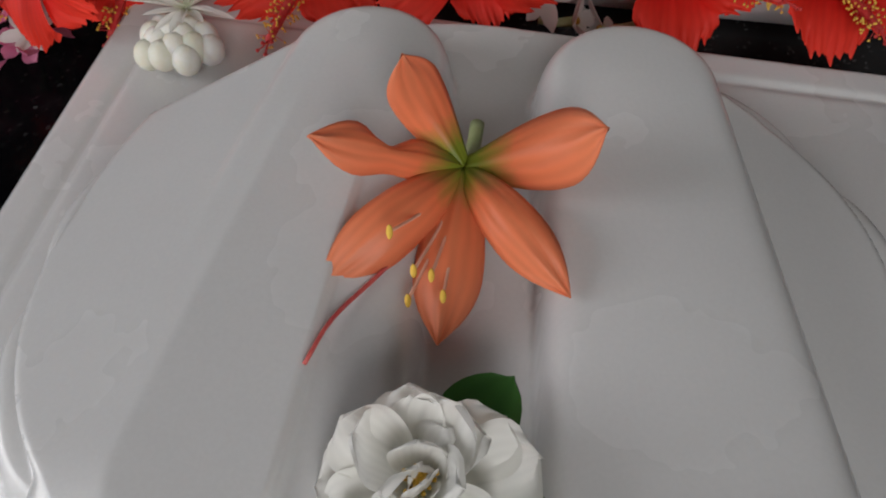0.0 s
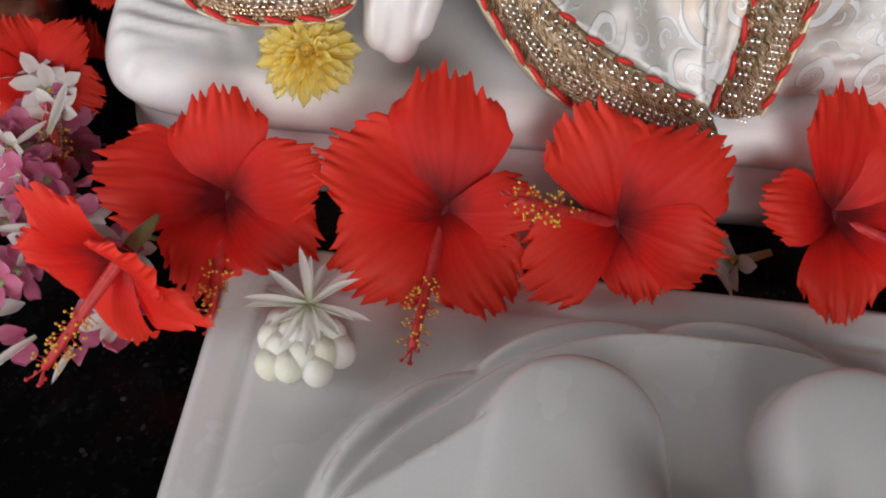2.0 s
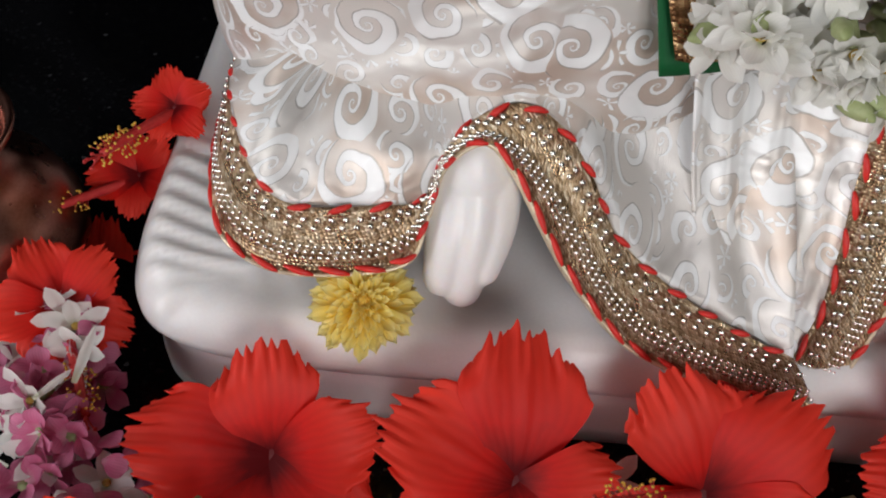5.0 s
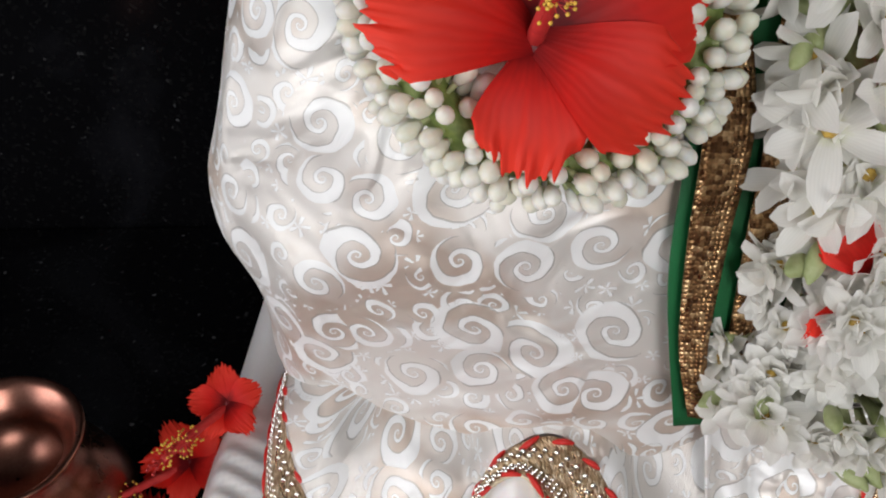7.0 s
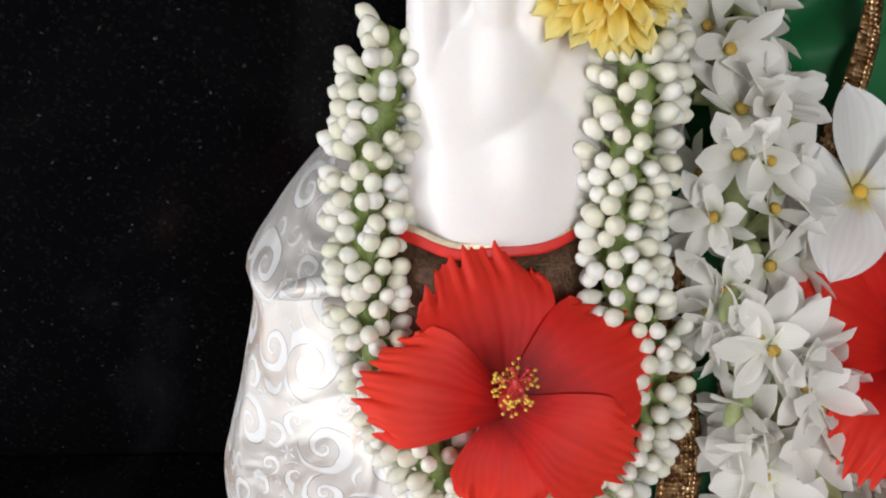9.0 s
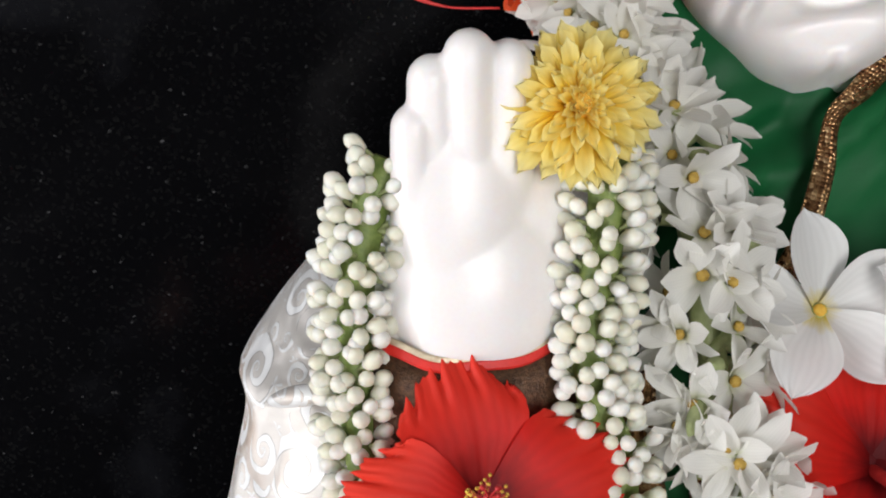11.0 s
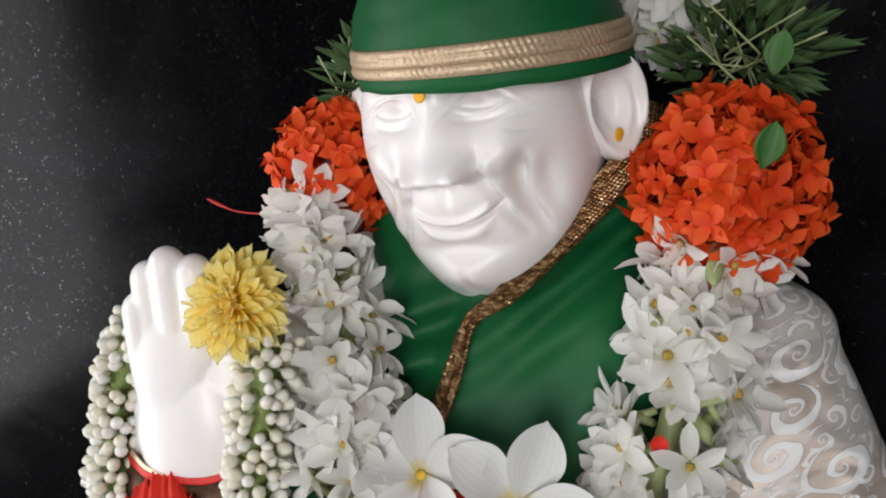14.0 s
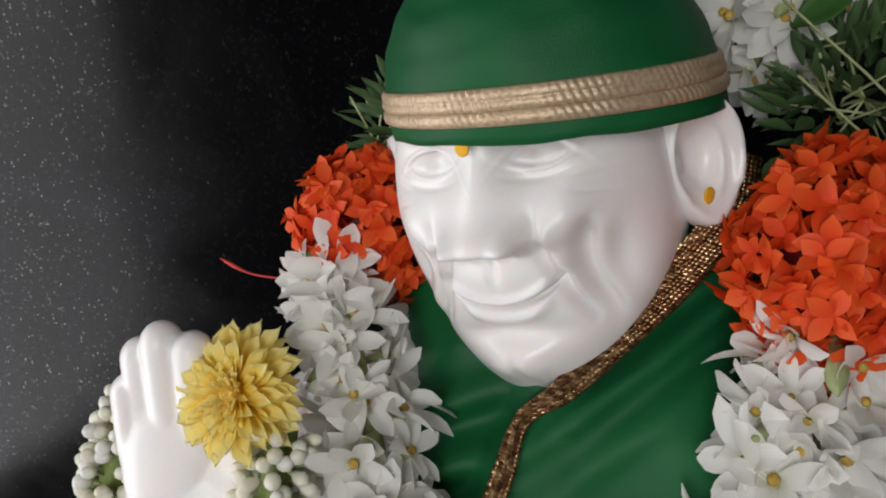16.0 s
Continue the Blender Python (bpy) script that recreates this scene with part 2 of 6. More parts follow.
# The statue with its clothes and flowers is laid out in a frame of its own, which leans back by 16 degrees.
LEVEL = Matrix.Identity(4)
LEANING = Matrix.Translation((0, 0, 0.4)) @ Matrix.Rotation(radians(-16), 4, "X") @ Matrix.Translation((0, 0, -0.4))
FRAME = LEVEL


def link(name, me, parent=None, label="", m=None):
    ob = new(name, me)
    if parent is not None:
        ob.parent = parent
    m = Matrix.Identity(4) if m is None else m
    ob.matrix_basis = m if parent is not None else FRAME @ m
    if label:
        ob["label"] = label
    return ob


def empty(name, m=None):
    ob = new(name)
    ob.empty_display_size = 0.01
    ob.matrix_basis = FRAME @ (Matrix.Identity(4) if m is None else m)
    return ob


def thick(ob, t):
    md = ob.modifiers.new("thickness", "SOLIDIFY")
    md.thickness, md.offset = t, 0
    return ob


def box_mesh(name, lo, hi, material, bevel=0.0, seg=2):
    bm = bmesh.new()
    bmesh.ops.create_cube(bm, size=1)
    for v in bm.verts:
        v.co = Vector([lo[i] + (v.co[i] + 0.5) * (hi[i] - lo[i]) for i in range(3)])
    if bevel:
        bmesh.ops.bevel(bm, geom=bm.edges[:], offset=bevel, segments=seg, profile=0.5, affect="EDGES")
    me = bpy.data.meshes.new(name)
    bm.to_mesh(me)
    bm.free()
    me.materials.append(material)
    return me


def catmull(pts, n):
    """n points evenly spread along a smooth curve through pts."""
    p = np.asarray(pts, float)
    q = np.vstack([2 * p[0] - p[1], p, 2 * p[-1] - p[-2]])
    dense = []
    for i in range(len(p) - 1):
        a, b, c, d = q[i], q[i + 1], q[i + 2], q[i + 3]
        for s in np.linspace(0, 1, 24, endpoint=False):
            dense.append(0.5 * ((2 * b) + (c - a) * s + (2 * a - 5 * b + 4 * c - d) * s * s + (3 * b - a - 3 * c + d) * s ** 3))
    dense.append(p[-1])
    dense = np.array(dense)
    acc = np.concatenate([[0], np.cumsum(np.linalg.norm(np.diff(dense[:, :3], axis=0), axis=1))])
    want = np.linspace(0, acc[-1], n)
    return np.stack([np.interp(want, acc, dense[:, k]) for k in range(dense.shape[1])], axis=1)


def tube(path, radius, sides=8, cap=True):
    """Verts and faces of a round tube along a path; radius a number or one per point."""
    p = np.asarray(path, float)
    n = len(p)
    rad = np.full(n, radius) if np.isscalar(radius) else np.asarray(radius)
    tang = np.gradient(p, axis=0)
    tang /= np.linalg.norm(tang, axis=1)[:, None] + 1e-12
    ref = np.array([0.31, 0.2, 0.93]) if abs(tang[0][2]) < 0.8 else np.array([0.95, 0.3, 0.1])
    verts = []
    for i in range(n):
        a = np.cross(tang[i], ref)
        a /= np.linalg.norm(a)
        b = np.cross(tang[i], a)
        for k in range(sides):
            w = 2 * math.pi * k / sides
            verts.append(p[i] + rad[i] * (math.cos(w) * a + math.sin(w) * b))
    faces = grid_faces(sides, n, wrap=True)
    if cap:
        faces += [tuple(range(sides - 1, -1, -1)), tuple(range((n - 1) * sides, n * sides))]
    return verts, faces


def merged(pieces):
    """One vertex and face list out of several."""
    vs, fs = [], []
    for v, f in pieces:
        k = len(vs)
        vs += list(v)
        fs += [tuple(i + k for i in face) for face in f]
    return vs, fs


def blob(centre, radii, nu=20, nv=12, m=None):
    vs = []
    for j in range(nv):
        ph = -math.pi / 2 + math.pi * j / (nv - 1)
        for i in range(nu):
            th = 2 * math.pi * i / nu
            v = Vector((radii[0] * math.cos(ph) * math.cos(th), radii[1] * math.cos(ph) * math.sin(th), radii[2] * math.sin(ph)))
            v = m @ v if m is not None else v
            vs.append(np.array(centre) + np.array(v))
    return vs, grid_faces(nu, nv, wrap=True)


def gauss(x, z, cx, cz, sx, sz):
    return np.exp(-((x - cx) / sx) ** 2 - ((z - cz) / sz) ** 2)


def sstep(a, b, x):
    t = np.clip((x - a) / (b - a), 0, 1)
    return t * t * (3 - 2 * t)


# ---------------------------------------------------------------- the room round the shrine
ALTAR_Z, WALL_Y, FLOOR_Z, CEIL_Z = 0.040, 0.93, -0.75, 2.05
X0, X1, Y0 = -1.55, 1.75, -1.75
tagged(link("altar", box_mesh("altar", (-0.72, -0.12, FLOOR_Z), (1.7, WALL_Y, ALTAR_Z), granite, 0.006)),
       "polished black granite altar platform", "altar", kind="structure")
tagged(link("wall_north", box_mesh("wall_north", (X0, WALL_Y, FLOOR_Z), (X1, WALL_Y + 0.12, CEIL_Z), granite)),
       "polished black granite back wall with hazy smears", "wall", kind="structure")
tagged(link("floor", box_mesh("floor", (X0 - 0.12, Y0 - 0.12, FLOOR_Z - 0.1), (X1 + 0.12, WALL_Y + 0.12, FLOOR_Z), floor_tile)),
       "beige tiled room floor", "floor", kind="structure")
tagged(link("ceiling", box_mesh("ceiling", (X0 - 0.12, Y0 - 0.12, CEIL_Z), (X1 + 0.12, WALL_Y + 0.12, CEIL_Z + 0.1), plaster)),
       "grey plastered ceiling", "ceiling", kind="structure")
tagged(link("wall_east", box_mesh("wall_east", (X1, Y0, FLOOR_Z), (X1 + 0.12, WALL_Y, CEIL_Z), plaster)),
       "grey plastered side wall", "wall", kind="structure")


def wall_with_hole(name, axis, at, lo, hi, hole, label):
    """A wall of four blocks round an opening; hole = (a0, a1, z0, z1) along the wall."""
    pieces = []
    a0, a1, z0, z1 = hole
    for p0, p1, q0, q1 in ((lo, a0, FLOOR_Z, CEIL_Z), (a1, hi, FLOOR_Z, CEIL_Z), (a0, a1, FLOOR_Z, z0), (a0, a1, z1, CEIL_Z)):
        if q1 - q0 < 0.01:
            continue
        c = [(at - 0.12, p0, q0), (at, p1, q1)] if axis == "x" else [(p0, at - 0.12, q0), (p1, at, q1)]
        (x0, y0, s0), (x1, y1, s1) = c
        v = [(x, y, z) for z in (s0, s1) for x, y in ((x0, y0), (x1, y0), (x1, y1), (x0, y1))]
        f = [(3, 2, 1, 0), (4, 5, 6, 7), (0, 1, 5, 4), (1, 2, 6, 5), (2, 3, 7, 6), (3, 0, 4, 7)]
        pieces.append((v, f))
    v, f = merged(pieces)
    tagged(link(name, mesh_of(name, v, f, plaster, flat=True)), label, "wall", kind="structure")


wall_with_hole("wall_west", "x", X0, Y0, WALL_Y, (-0.45, 0.48, -0.52, 1.40), "grey plastered wall with a tall window opening")
wall_with_hole("wall_south", "y", Y0, X0, X1, (-0.3, 0.6, FLOOR_Z + 0.01, 1.9), "grey plastered wall with a doorway")

# ---------------------------------------------------------------- feet plaque


def plaque():
    """A marble plaque, turned a little, with a groove inside its rim, a lotus cushion and two carved feet, as one carved block."""
    wide, deep, top = 0.455, 0.470, 0.076
    nx, ny = 270, 290
    a = radians(-10.9)
    U, V = np.meshgrid(np.linspace(0, wide, nx), np.linspace(deep, 0, ny))
    X = -0.181 + U * math.cos(a) + V * math.sin(a)
    Y = 0.437 + U * math.sin(a) - V * math.cos(a)
    Z = np.full_like(X, top)
    edge = np.minimum(np.minimum(U, wide - U), np.minimum(V, deep - V))
    Z += -0.0022 * np.exp(-((edge - 0.024) / 0.003) ** 2)
    Z -= 0.004 * (1 - sstep(0.0, 0.006, edge)) ** 2
    # lotus cushion: a domed oval with two scalloped tiers round its back
    ang = np.arctan2(Y - 0.185, X - 0.010)
    rad = np.hypot((X - 0.010) / 0.190, (Y - 0.185) / 0.182)
    leaf = np.abs(np.sin(ang * 6.0 + 0.5))
    scallop = 0.985 + 0.055 * leaf ** 0.7
    Z += 0.020 * (1 - sstep(scallop - 0.07, scallop, rad)) ** 0.8
    Z += 0.0045 * leaf * np.exp(-((rad - 0.955) / 0.035) ** 2)
    inner = 0.90 + 0.018 * np.abs(np.sin(ang * 4.0 + 0.9))
    Z += 0.017 * (1 - sstep(inner - 0.045, inner, rad))
    Z += 0.014 * np.clip(1 - rad ** 2, 0, 1) ** 0.7

    kind = np.where(rad < scallop, 1, 0)

    def foot(hx, hy, hr, bx, by, br, side, flank):
        """A smooth foot seen from its heel: flat-topped with a crisp edge; one flank may run out over the cushion."""
        ax, ay = bx - hx, by - hy
        ll = ax * ax + ay * ay
        s = np.clip(((X - hx) * ax + (Y - hy) * ay) / ll, 0, 1)
        ox, oy = X - hx - s * ax, Y - hy - s * ay
        d = np.hypot(ox, oy)
        r = hr + (br - hr) * s
        q = np.clip(d / r, 0, 1)
        h = (0.076 - 0.006 * s) * (1 - q ** 13.0) ** 0.5 - 0.004 * q ** 2
        for k in range(5):
            tx = bx + side * (k - 2.0) * br * 0.40
            ty = by - br * 0.72 - (0.034 - 0.006 * abs(k - 0.5))
            w = 0.0145 if k else 0.018
            yy = np.clip((Y - ty) / 0.05, 0, 1)
            dd = np.hypot(X - tx, np.minimum(Y - ty, 0) + np.maximum(Y - ty - 0.045, 0))
            h = np.maximum(h, 0.064 * np.sqrt(np.clip(1 - (dd / w) ** 2.4, 0, 1)) * (0.75 + 0.25 * yy))
        if flank:
            out = np.clip(d - 0.45 * r, 0, None)
            run = (0.0745 - 0.32 * out) * (1 - sstep(inner - 0.05, inner, rad))
            run *= 1 - sstep(-0.55, -0.02, ox / (d + 1e-6)) * sstep(0.3, 0.6, q)
            run *= sstep(0.00, 0.05, Y) * (1 - sstep(-0.010, 0.004, Y - 0.322 - 0.43 * (X + 0.033)))
            h = np.maximum(h, run)
        return top + h, h

    for args in ((-0.0330, 0.288, 0.0400, -0.072, 0.098, 0.066, 1, True), (0.0800, 0.272, 0.0430, 0.0815, 0.095, 0.056, -1, False)):
        fz, h = foot(*args)
        kind = np.where((h > 0.0005) & (fz > Z), 2 + (args[6] < 0), kind)
        Z = np.where(h > 0.0005, np.maximum(Z, fz), Z)
    nx_, ny_ = nx, ny
    verts = np.stack([X.ravel(), Y.ravel(), Z.ravel()], axis=1).tolist()
    faces = grid_faces(nx_, ny_)
    # skirt down to the altar
    ring = list(range(nx_)) + [j * nx_ + nx_ - 1 for j in range(1, ny_)] + [(ny_ - 1) * nx_ + i for i in range(nx_ - 2, -1, -1)] + [j * nx_ for j in range(ny_ - 2, 0, -1)]
    k = len(verts)
    verts += [(verts[i][0], verts[i][1], ALTAR_Z) for i in ring]
    n = len(ring)
    faces += [(ring[i], k + i, k + (i + 1) % n, ring[(i + 1) % n]) for i in range(n)]
    faces.append(tuple(range(k, k + n)))
    # slab, cushion and feet as parts of their own, shaded as the one carved surface that they are
    whole = mesh_of("whole", verts, faces, marble_slab)
    normals = [tuple(v.normal) for v in whole.vertices]
    bpy.data.meshes.remove(whole)
    root = empty("feet_plaque", pose(X.mean(), Y.mean(), ALTAR_Z))
    back = root.matrix_basis.inverted()
    flat = kind.ravel()
    owner = [int(flat[f[0]]) if max(f) < len(flat) else 0 for f in faces]
    for k, (name, label) in enumerate((("slab", "grey marble slab with a groove inside its rim"), ("lotus_cushion", "scalloped marble cushion"), ("foot", "smooth carved marble foot"), ("foot", "smooth carved marble foot"))):
        mine = [f for f, o in zip(faces, owner) if o == k]
        used = sorted({i for f in mine for i in f})
        at = {v: i for i, v in enumerate(used)}
        me = mesh_of(name, [verts[i] for i in used], [tuple(at[i] for i in f) for f in mine], marble_slab)
        me.normals_split_custom_set_from_vertices([normals[i] for i in used])
        link(name, me, root, label, back)
    tagged(root, "pale grey marble plaque with two carved feet on the altar", "plaque")


plaque()

# ---------------------------------------------------------------- statue base


def statue_base():
    """Rounded marble slab, turned a little, with carved drapery ridges on one flank and a set-back lower step."""
    a = radians(-9.0)
    ux, uy = np.array([math.cos(a), math.sin(a)]), np.array([-math.sin(a), math.cos(a)])
    corner = np.array([-0.264, 0.511])
    wide, deep = 0.60, 0.36
    nx, ny = 150, 110
    u, v = np.meshgrid(np.linspace(0, 1, nx), np.linspace(0, 1, ny))
    U, V = u * wide, v * deep
    edge = np.minimum(np.minimum(U, wide - U), np.minimum(V, deep - V))
    Z = np.full_like(U, 0.121) - 0.018 * (1 - np.clip(edge / 0.020, 0, 1)) ** 2.2
    ridge = np.abs(np.sin((V - 0.03 + 0.45 * U) * 205)) ** 0.8
    Z += 0.0045 * ridge * sstep(0.02, 0.04, V) * (1 - sstep(0.10, 0.16, V)) * (1 - sstep(0.04, 0.10, U)) * sstep(0.0, 0.012, U)
    Z += 0.006 * sstep(0.015, 0.08, V) * (1 - sstep(0.05, 0.12, U))
    Z += 0.003 * np.sin(U * 50 + 1) * np.exp(-((V - 0.04) / 0.02) ** 2) * sstep(0.05, 0.08, U)
    # round the corners of the plan
    cu, cv = wide / 2, deep / 2
    du, dv = (U - cu) / cu, (V - cv) / cv
    k = np.maximum(1e-9, np.maximum(np.abs(du), np.abs(dv)))
    p = 9.0
    norm = (np.abs(du) ** p + np.abs(dv) ** p) ** (1 / p)
    f = np.where(norm > 0, k / np.maximum(norm, 1e-9), 1)
    U, V = cu + du * f * cu, cv + dv * f * cv
    XY = corner[None, None] + U[..., None] * ux + V[..., None] * uy
    verts = np.concatenate([XY, Z[..., None]], axis=2).reshape(-1, 3).tolist()
    faces = grid_faces(nx, ny)
    ring = list(range(nx)) + [j * nx + nx - 1 for j in range(1, ny)] + [(ny - 1) * nx + i for i in range(nx - 2, -1, -1)] + [j * nx for j in range(ny - 2, 0, -1)]
    mid = corner + cu * ux + cv * uy
    n = len(ring)
    rim = [verts[i][:2] for i in ring]

    def stack(vs, fs, prev, levels):
        for shrink, z in levels:
            start = len(vs)
            for x, y in rim:
                q = mid + (np.array((x, y)) - mid) * shrink
                vs.append((q[0], q[1], z))
            now = list(range(start, start + n))
            if prev is not None:
                fs += [(prev[i], now[i], now[(i + 1) % n], prev[(i + 1) % n]) for i in range(n)]
            prev = now
        fs.append(tuple(prev[::-1]))

    root = empty("marble_pedestal", pose(mid[0], mid[1], ALTAR_Z))
    back = root.matrix_basis.inverted()
    stack(verts, faces, ring, ((1.0, 0.098), (0.992, 0.0935), (0.95, 0.0932)))
    link("slab", mesh_of("slab", verts, faces, marble_base), root, "white marble slab with carved drapery ridges", back)
    low, low_f = [], []
    stack(low, low_f, None, ((0.90, 0.0931), (0.972, 0.0925), (0.974, 0.075), (0.985, 0.055), (0.985, ALTAR_Z)))
    link("plinth", mesh_of("plinth", low, low_f, marble_base), root, "set-back lower marble step", back)
    tagged(root, "white marble slab with rounded carved edges under the statue", "pedestal")


statue_base()

# ---------------------------------------------------------------- statue
FRAME = LEANING
HX = Vector((0.96, -0.22, 0.165)).normalized()
HZ = Vector((-0.12, -0.31, 0.94))
HZ = (HZ - HZ.dot(HX) * HX).normalized()
HY = HZ.cross(HX)
HEAD = Matrix(((HX.x, HY.x, HZ.x, 0.058), (HX.y, HY.y, HZ.y, 0.625), (HX.z, HY.z, HZ.z, 0.855), (0, 0, 0, 1)))


def head_piece():
    nt_, np_ = 400, 280
    uu, vv = np.linspace(-1, 1, nt_, endpoint=False), np.linspace(-1, 1, np_)
    th, ph = np.meshgrid(math.pi * (0.36 * uu + 0.64 * uu ** 3), math.pi / 2 * (0.62 * vv + 0.38 * vv ** 3))
    dx, dy, dz = np.cos(ph) * np.sin(th), -np.cos(ph) * np.cos(th), np.sin(ph)
    sq = lambda v, p: np.sign(v) * np.abs(v) ** p
    Z = np.where(dz < 0, 0.101, 0.092) * sq(dz, 0.95)
    low = np.clip(-Z / 0.096, 0, 1)
    X = 0.070 * sq(dx, 0.90) * (1 - 0.34 * low ** 2.1)
    front = dy < 0
    Y = np.where(front, 0.0655, 0.085) * sq(dy, 0.88)
    Y = np.where(front, Y * (1 - 0.02 * low), Y * (1 - 0.45 * low))
    Y -= 0.008 * low ** 2 * front
    X = X - 0.006 * low ** 2
    w = np.clip(-dy * 2.2, 0, 1)
    mid = X + 0.006 * low ** 2
    ax = np.abs(mid)
    D = np.zeros_like(X)
    ZZ, Z = Z, Z - 0.0035
    D += 0.0060 * gauss(ax, Z, 0.022, 0.046, 0.020, 0.007)
    D -= 0.0150 * gauss(ax, Z, 0.024, 0.032, 0.014, 0.0095)
    D += 0.0085 * gauss(ax, Z, 0.0265, 0.0305, 0.0105, 0.0055)
    D += 0.0040 * gauss(ax, Z, 0.0265, 0.037 - 25 * (ax - 0.0265) ** 2, 0.013, 0.0016)
    D -= 0.0028 * gauss(ax, Z, 0.0265, 0.0340 - 25 * (ax - 0.0265) ** 2, 0.012, 0.0012)
    D += 0.0024 * gauss(ax, Z, 0.0265, 0.0250 + 20 * (ax - 0.0265) ** 2, 0.013, 0.0015)
    D -= 0.0036 * gauss(ax, Z, 0.0245, 0.0305, 0.0034, 0.0030)
    D -= 0.0036 * np.exp(-((Z - 0.0352 + 22 * (ax - 0.0265) ** 2) / 0.0007) ** 2) * np.exp(-((ax - 0.0265) / 0.011) ** 4)
    D -= 0.0030 * np.exp(-((Z - 0.0262 - 20 * (ax - 0.0265) ** 2) / 0.0007) ** 2) * np.exp(-((ax - 0.0265) / 0.011) ** 4)
    D -= 0.0014 * np.exp(-((Z - 0.0205 - 14 * (ax - 0.027) ** 2) / 0.0011) ** 2) * np.exp(-((ax - 0.026) / 0.013) ** 4)
    for k in range(3):
        D -= 0.0012 * np.exp(-((Z - 0.026 + 0.006 * k - (0.25 - 0.3 * k) * (ax - 0.042)) / 0.0009) ** 2) * np.exp(-((ax - 0.047) / 0.007) ** 2)
    Z = ZZ
    prof = np.clip((0.045 - Z) / 0.043, 0, 1)
    bridge = 0.0015 + 0.0150 * prof ** 1.25
    D += bridge * np.exp(-np.abs(mid / (0.0135 + 0.0090 * prof)) ** 2.0) * sstep(-0.0075, 0.0005, Z) * (1 - sstep(0.046, 0.062, Z))
    D += 0.004 * gauss(mid, Z, 0, 0.0035, 0.0105, 0.0075)
    D += 0.0095 * gauss(ax, Z, 0.0150, 0.0015, 0.0070, 0.0066)
    D -= 0.0030 * gauss(ax, Z, 0.0240, 0.0025, 0.0030, 0.0070)
    D -= 0.0035 * gauss(ax, Z, 0.007, -0.006, 0.004, 0.002)
    D += 0.0048 * gauss(mid, Z, 0, -0.017, 0.026, 0.011)
    D -= 0.0018 * gauss(mid, Z, 0, -0.013, 0.0028, 0.007)
    curve = -0.0325 + 0.010 * (ax / 0.027) ** 2
    inm = 1 - sstep(0.022, 0.030, ax)
    D -= 0.0085 * np.exp(-((Z - curve) / 0.0013) ** 2) * inm
    D += 0.0036 * np.exp(-((Z - curve - 0.0038) / 0.0026) ** 2) * inm
    D += 0.0030 * np.exp(-((Z - curve + 0.0062) / 0.0040) ** 2) * (1 - sstep(0.014, 0.025, ax))
    D -= 0.0055 * gauss(ax, Z, 0.0285, -0.021, 0.0040, 0.0045)
    D -= 0.0065 * gauss(mid, Z, 0, -0.048, 0.020, 0.0055)
    D += 0.0085 * gauss(mid, Z, 0, -0.064, 0.019, 0.012)
    D -= 0.0022 * gauss(mid, Z, 0, -0.070, 0.0030, 0.010)
    D += 0.0090 * gauss(ax, Z, 0.039, 0.008, 0.013, 0.012)
    D -= 0.0110 * gauss(ax, Z, 0.047, -0.020, 0.009, 0.020)
    line = 0.0185 + 0.017 * np.clip((0.002 - Z) / 0.045, 0, 1) ** 1.2
    D -= 0.0050 * np.exp(-((ax - line - 0.002) / 0.0028) ** 2) * sstep(-0.050, -0.036, Z) * (1 - sstep(-0.002, 0.006, Z))
    D += 0.0030 * np.exp(-((ax - line - 0.0085) / 0.0050) ** 2) * sstep(-0.045, -0.025, Z) * (1 - sstep(0.0, 0.012, Z))
    line2 = 0.0415 + 0.004 * np.sin(Z * 90)
    D -= 0.0075 * np.exp(-((ax - line2) / 0.0036) ** 2) * sstep(-0.056, -0.030, Z) * (1 - sstep(-0.006, 0.012, Z))
    D += 0.0035 * np.exp(-((ax - line2 - 0.0075) / 0.004) ** 2) * sstep(-0.056, -0.030, Z) * (1 - sstep(-0.008, 0.010, Z))
    Y -= D * w
    verts = np.stack([X.ravel(), Y.ravel(), Z.ravel()], axis=1)
    verts = [tuple(HEAD @ Vector(v)) for v in verts]
    return verts, grid_faces(nt_, np_, wrap=True)


def ear_piece(side):
    """Long-lobed ear: an oval dish with a rolled rim."""
    nu, nv = 40, 18
    vs = []
    m = HEAD @ pose(side * 0.0745, 0.008, 0.0075, 0, 0, -side * 38)
    for j in range(nv):
        r = j / (nv - 1)
        for i in range(nu):
            t = 2 * math.pi * i / nu
            zz, yy = math.sin(t), math.cos(t)
            w = 0.0190 + 0.002 * zz if zz > -0.2 else 0.0186 - 0.006 * (-zz - 0.2)
            out = 0.010 * math.sin(min(1, r * 1.02) * math.pi * 0.5) ** 3
            out += 0.0032 * math.exp(-((r - 0.86) / 0.13) ** 2) * (1 if zz > -0.5 else 0.4)
            out += 0.004 * math.exp(-((r - 0.48) / 0.12) ** 2) * (0.5 + 0.5 * yy)
            out += 0.005 * max(0, -zz) * math.exp(-((r - 0.6) / 0.3) ** 2)
            out *= 1 - max(0, r - 0.9) * 8
            vs.append(tuple(m @ Vector((side * (out - 0.002), 1.18 * r * w * yy, r * 0.0335 * zz))))
    for i in range(nu):
        t = 2 * math.pi * i / nu
        vs.append(tuple(m @ Vector((-side * 0.012, 0.7 * 0.0175 * math.cos(t) - 0.002, 0.8 * 0.031 * math.sin(t)))))
    return vs, grid_faces(nu, nv + 1, wrap=True)


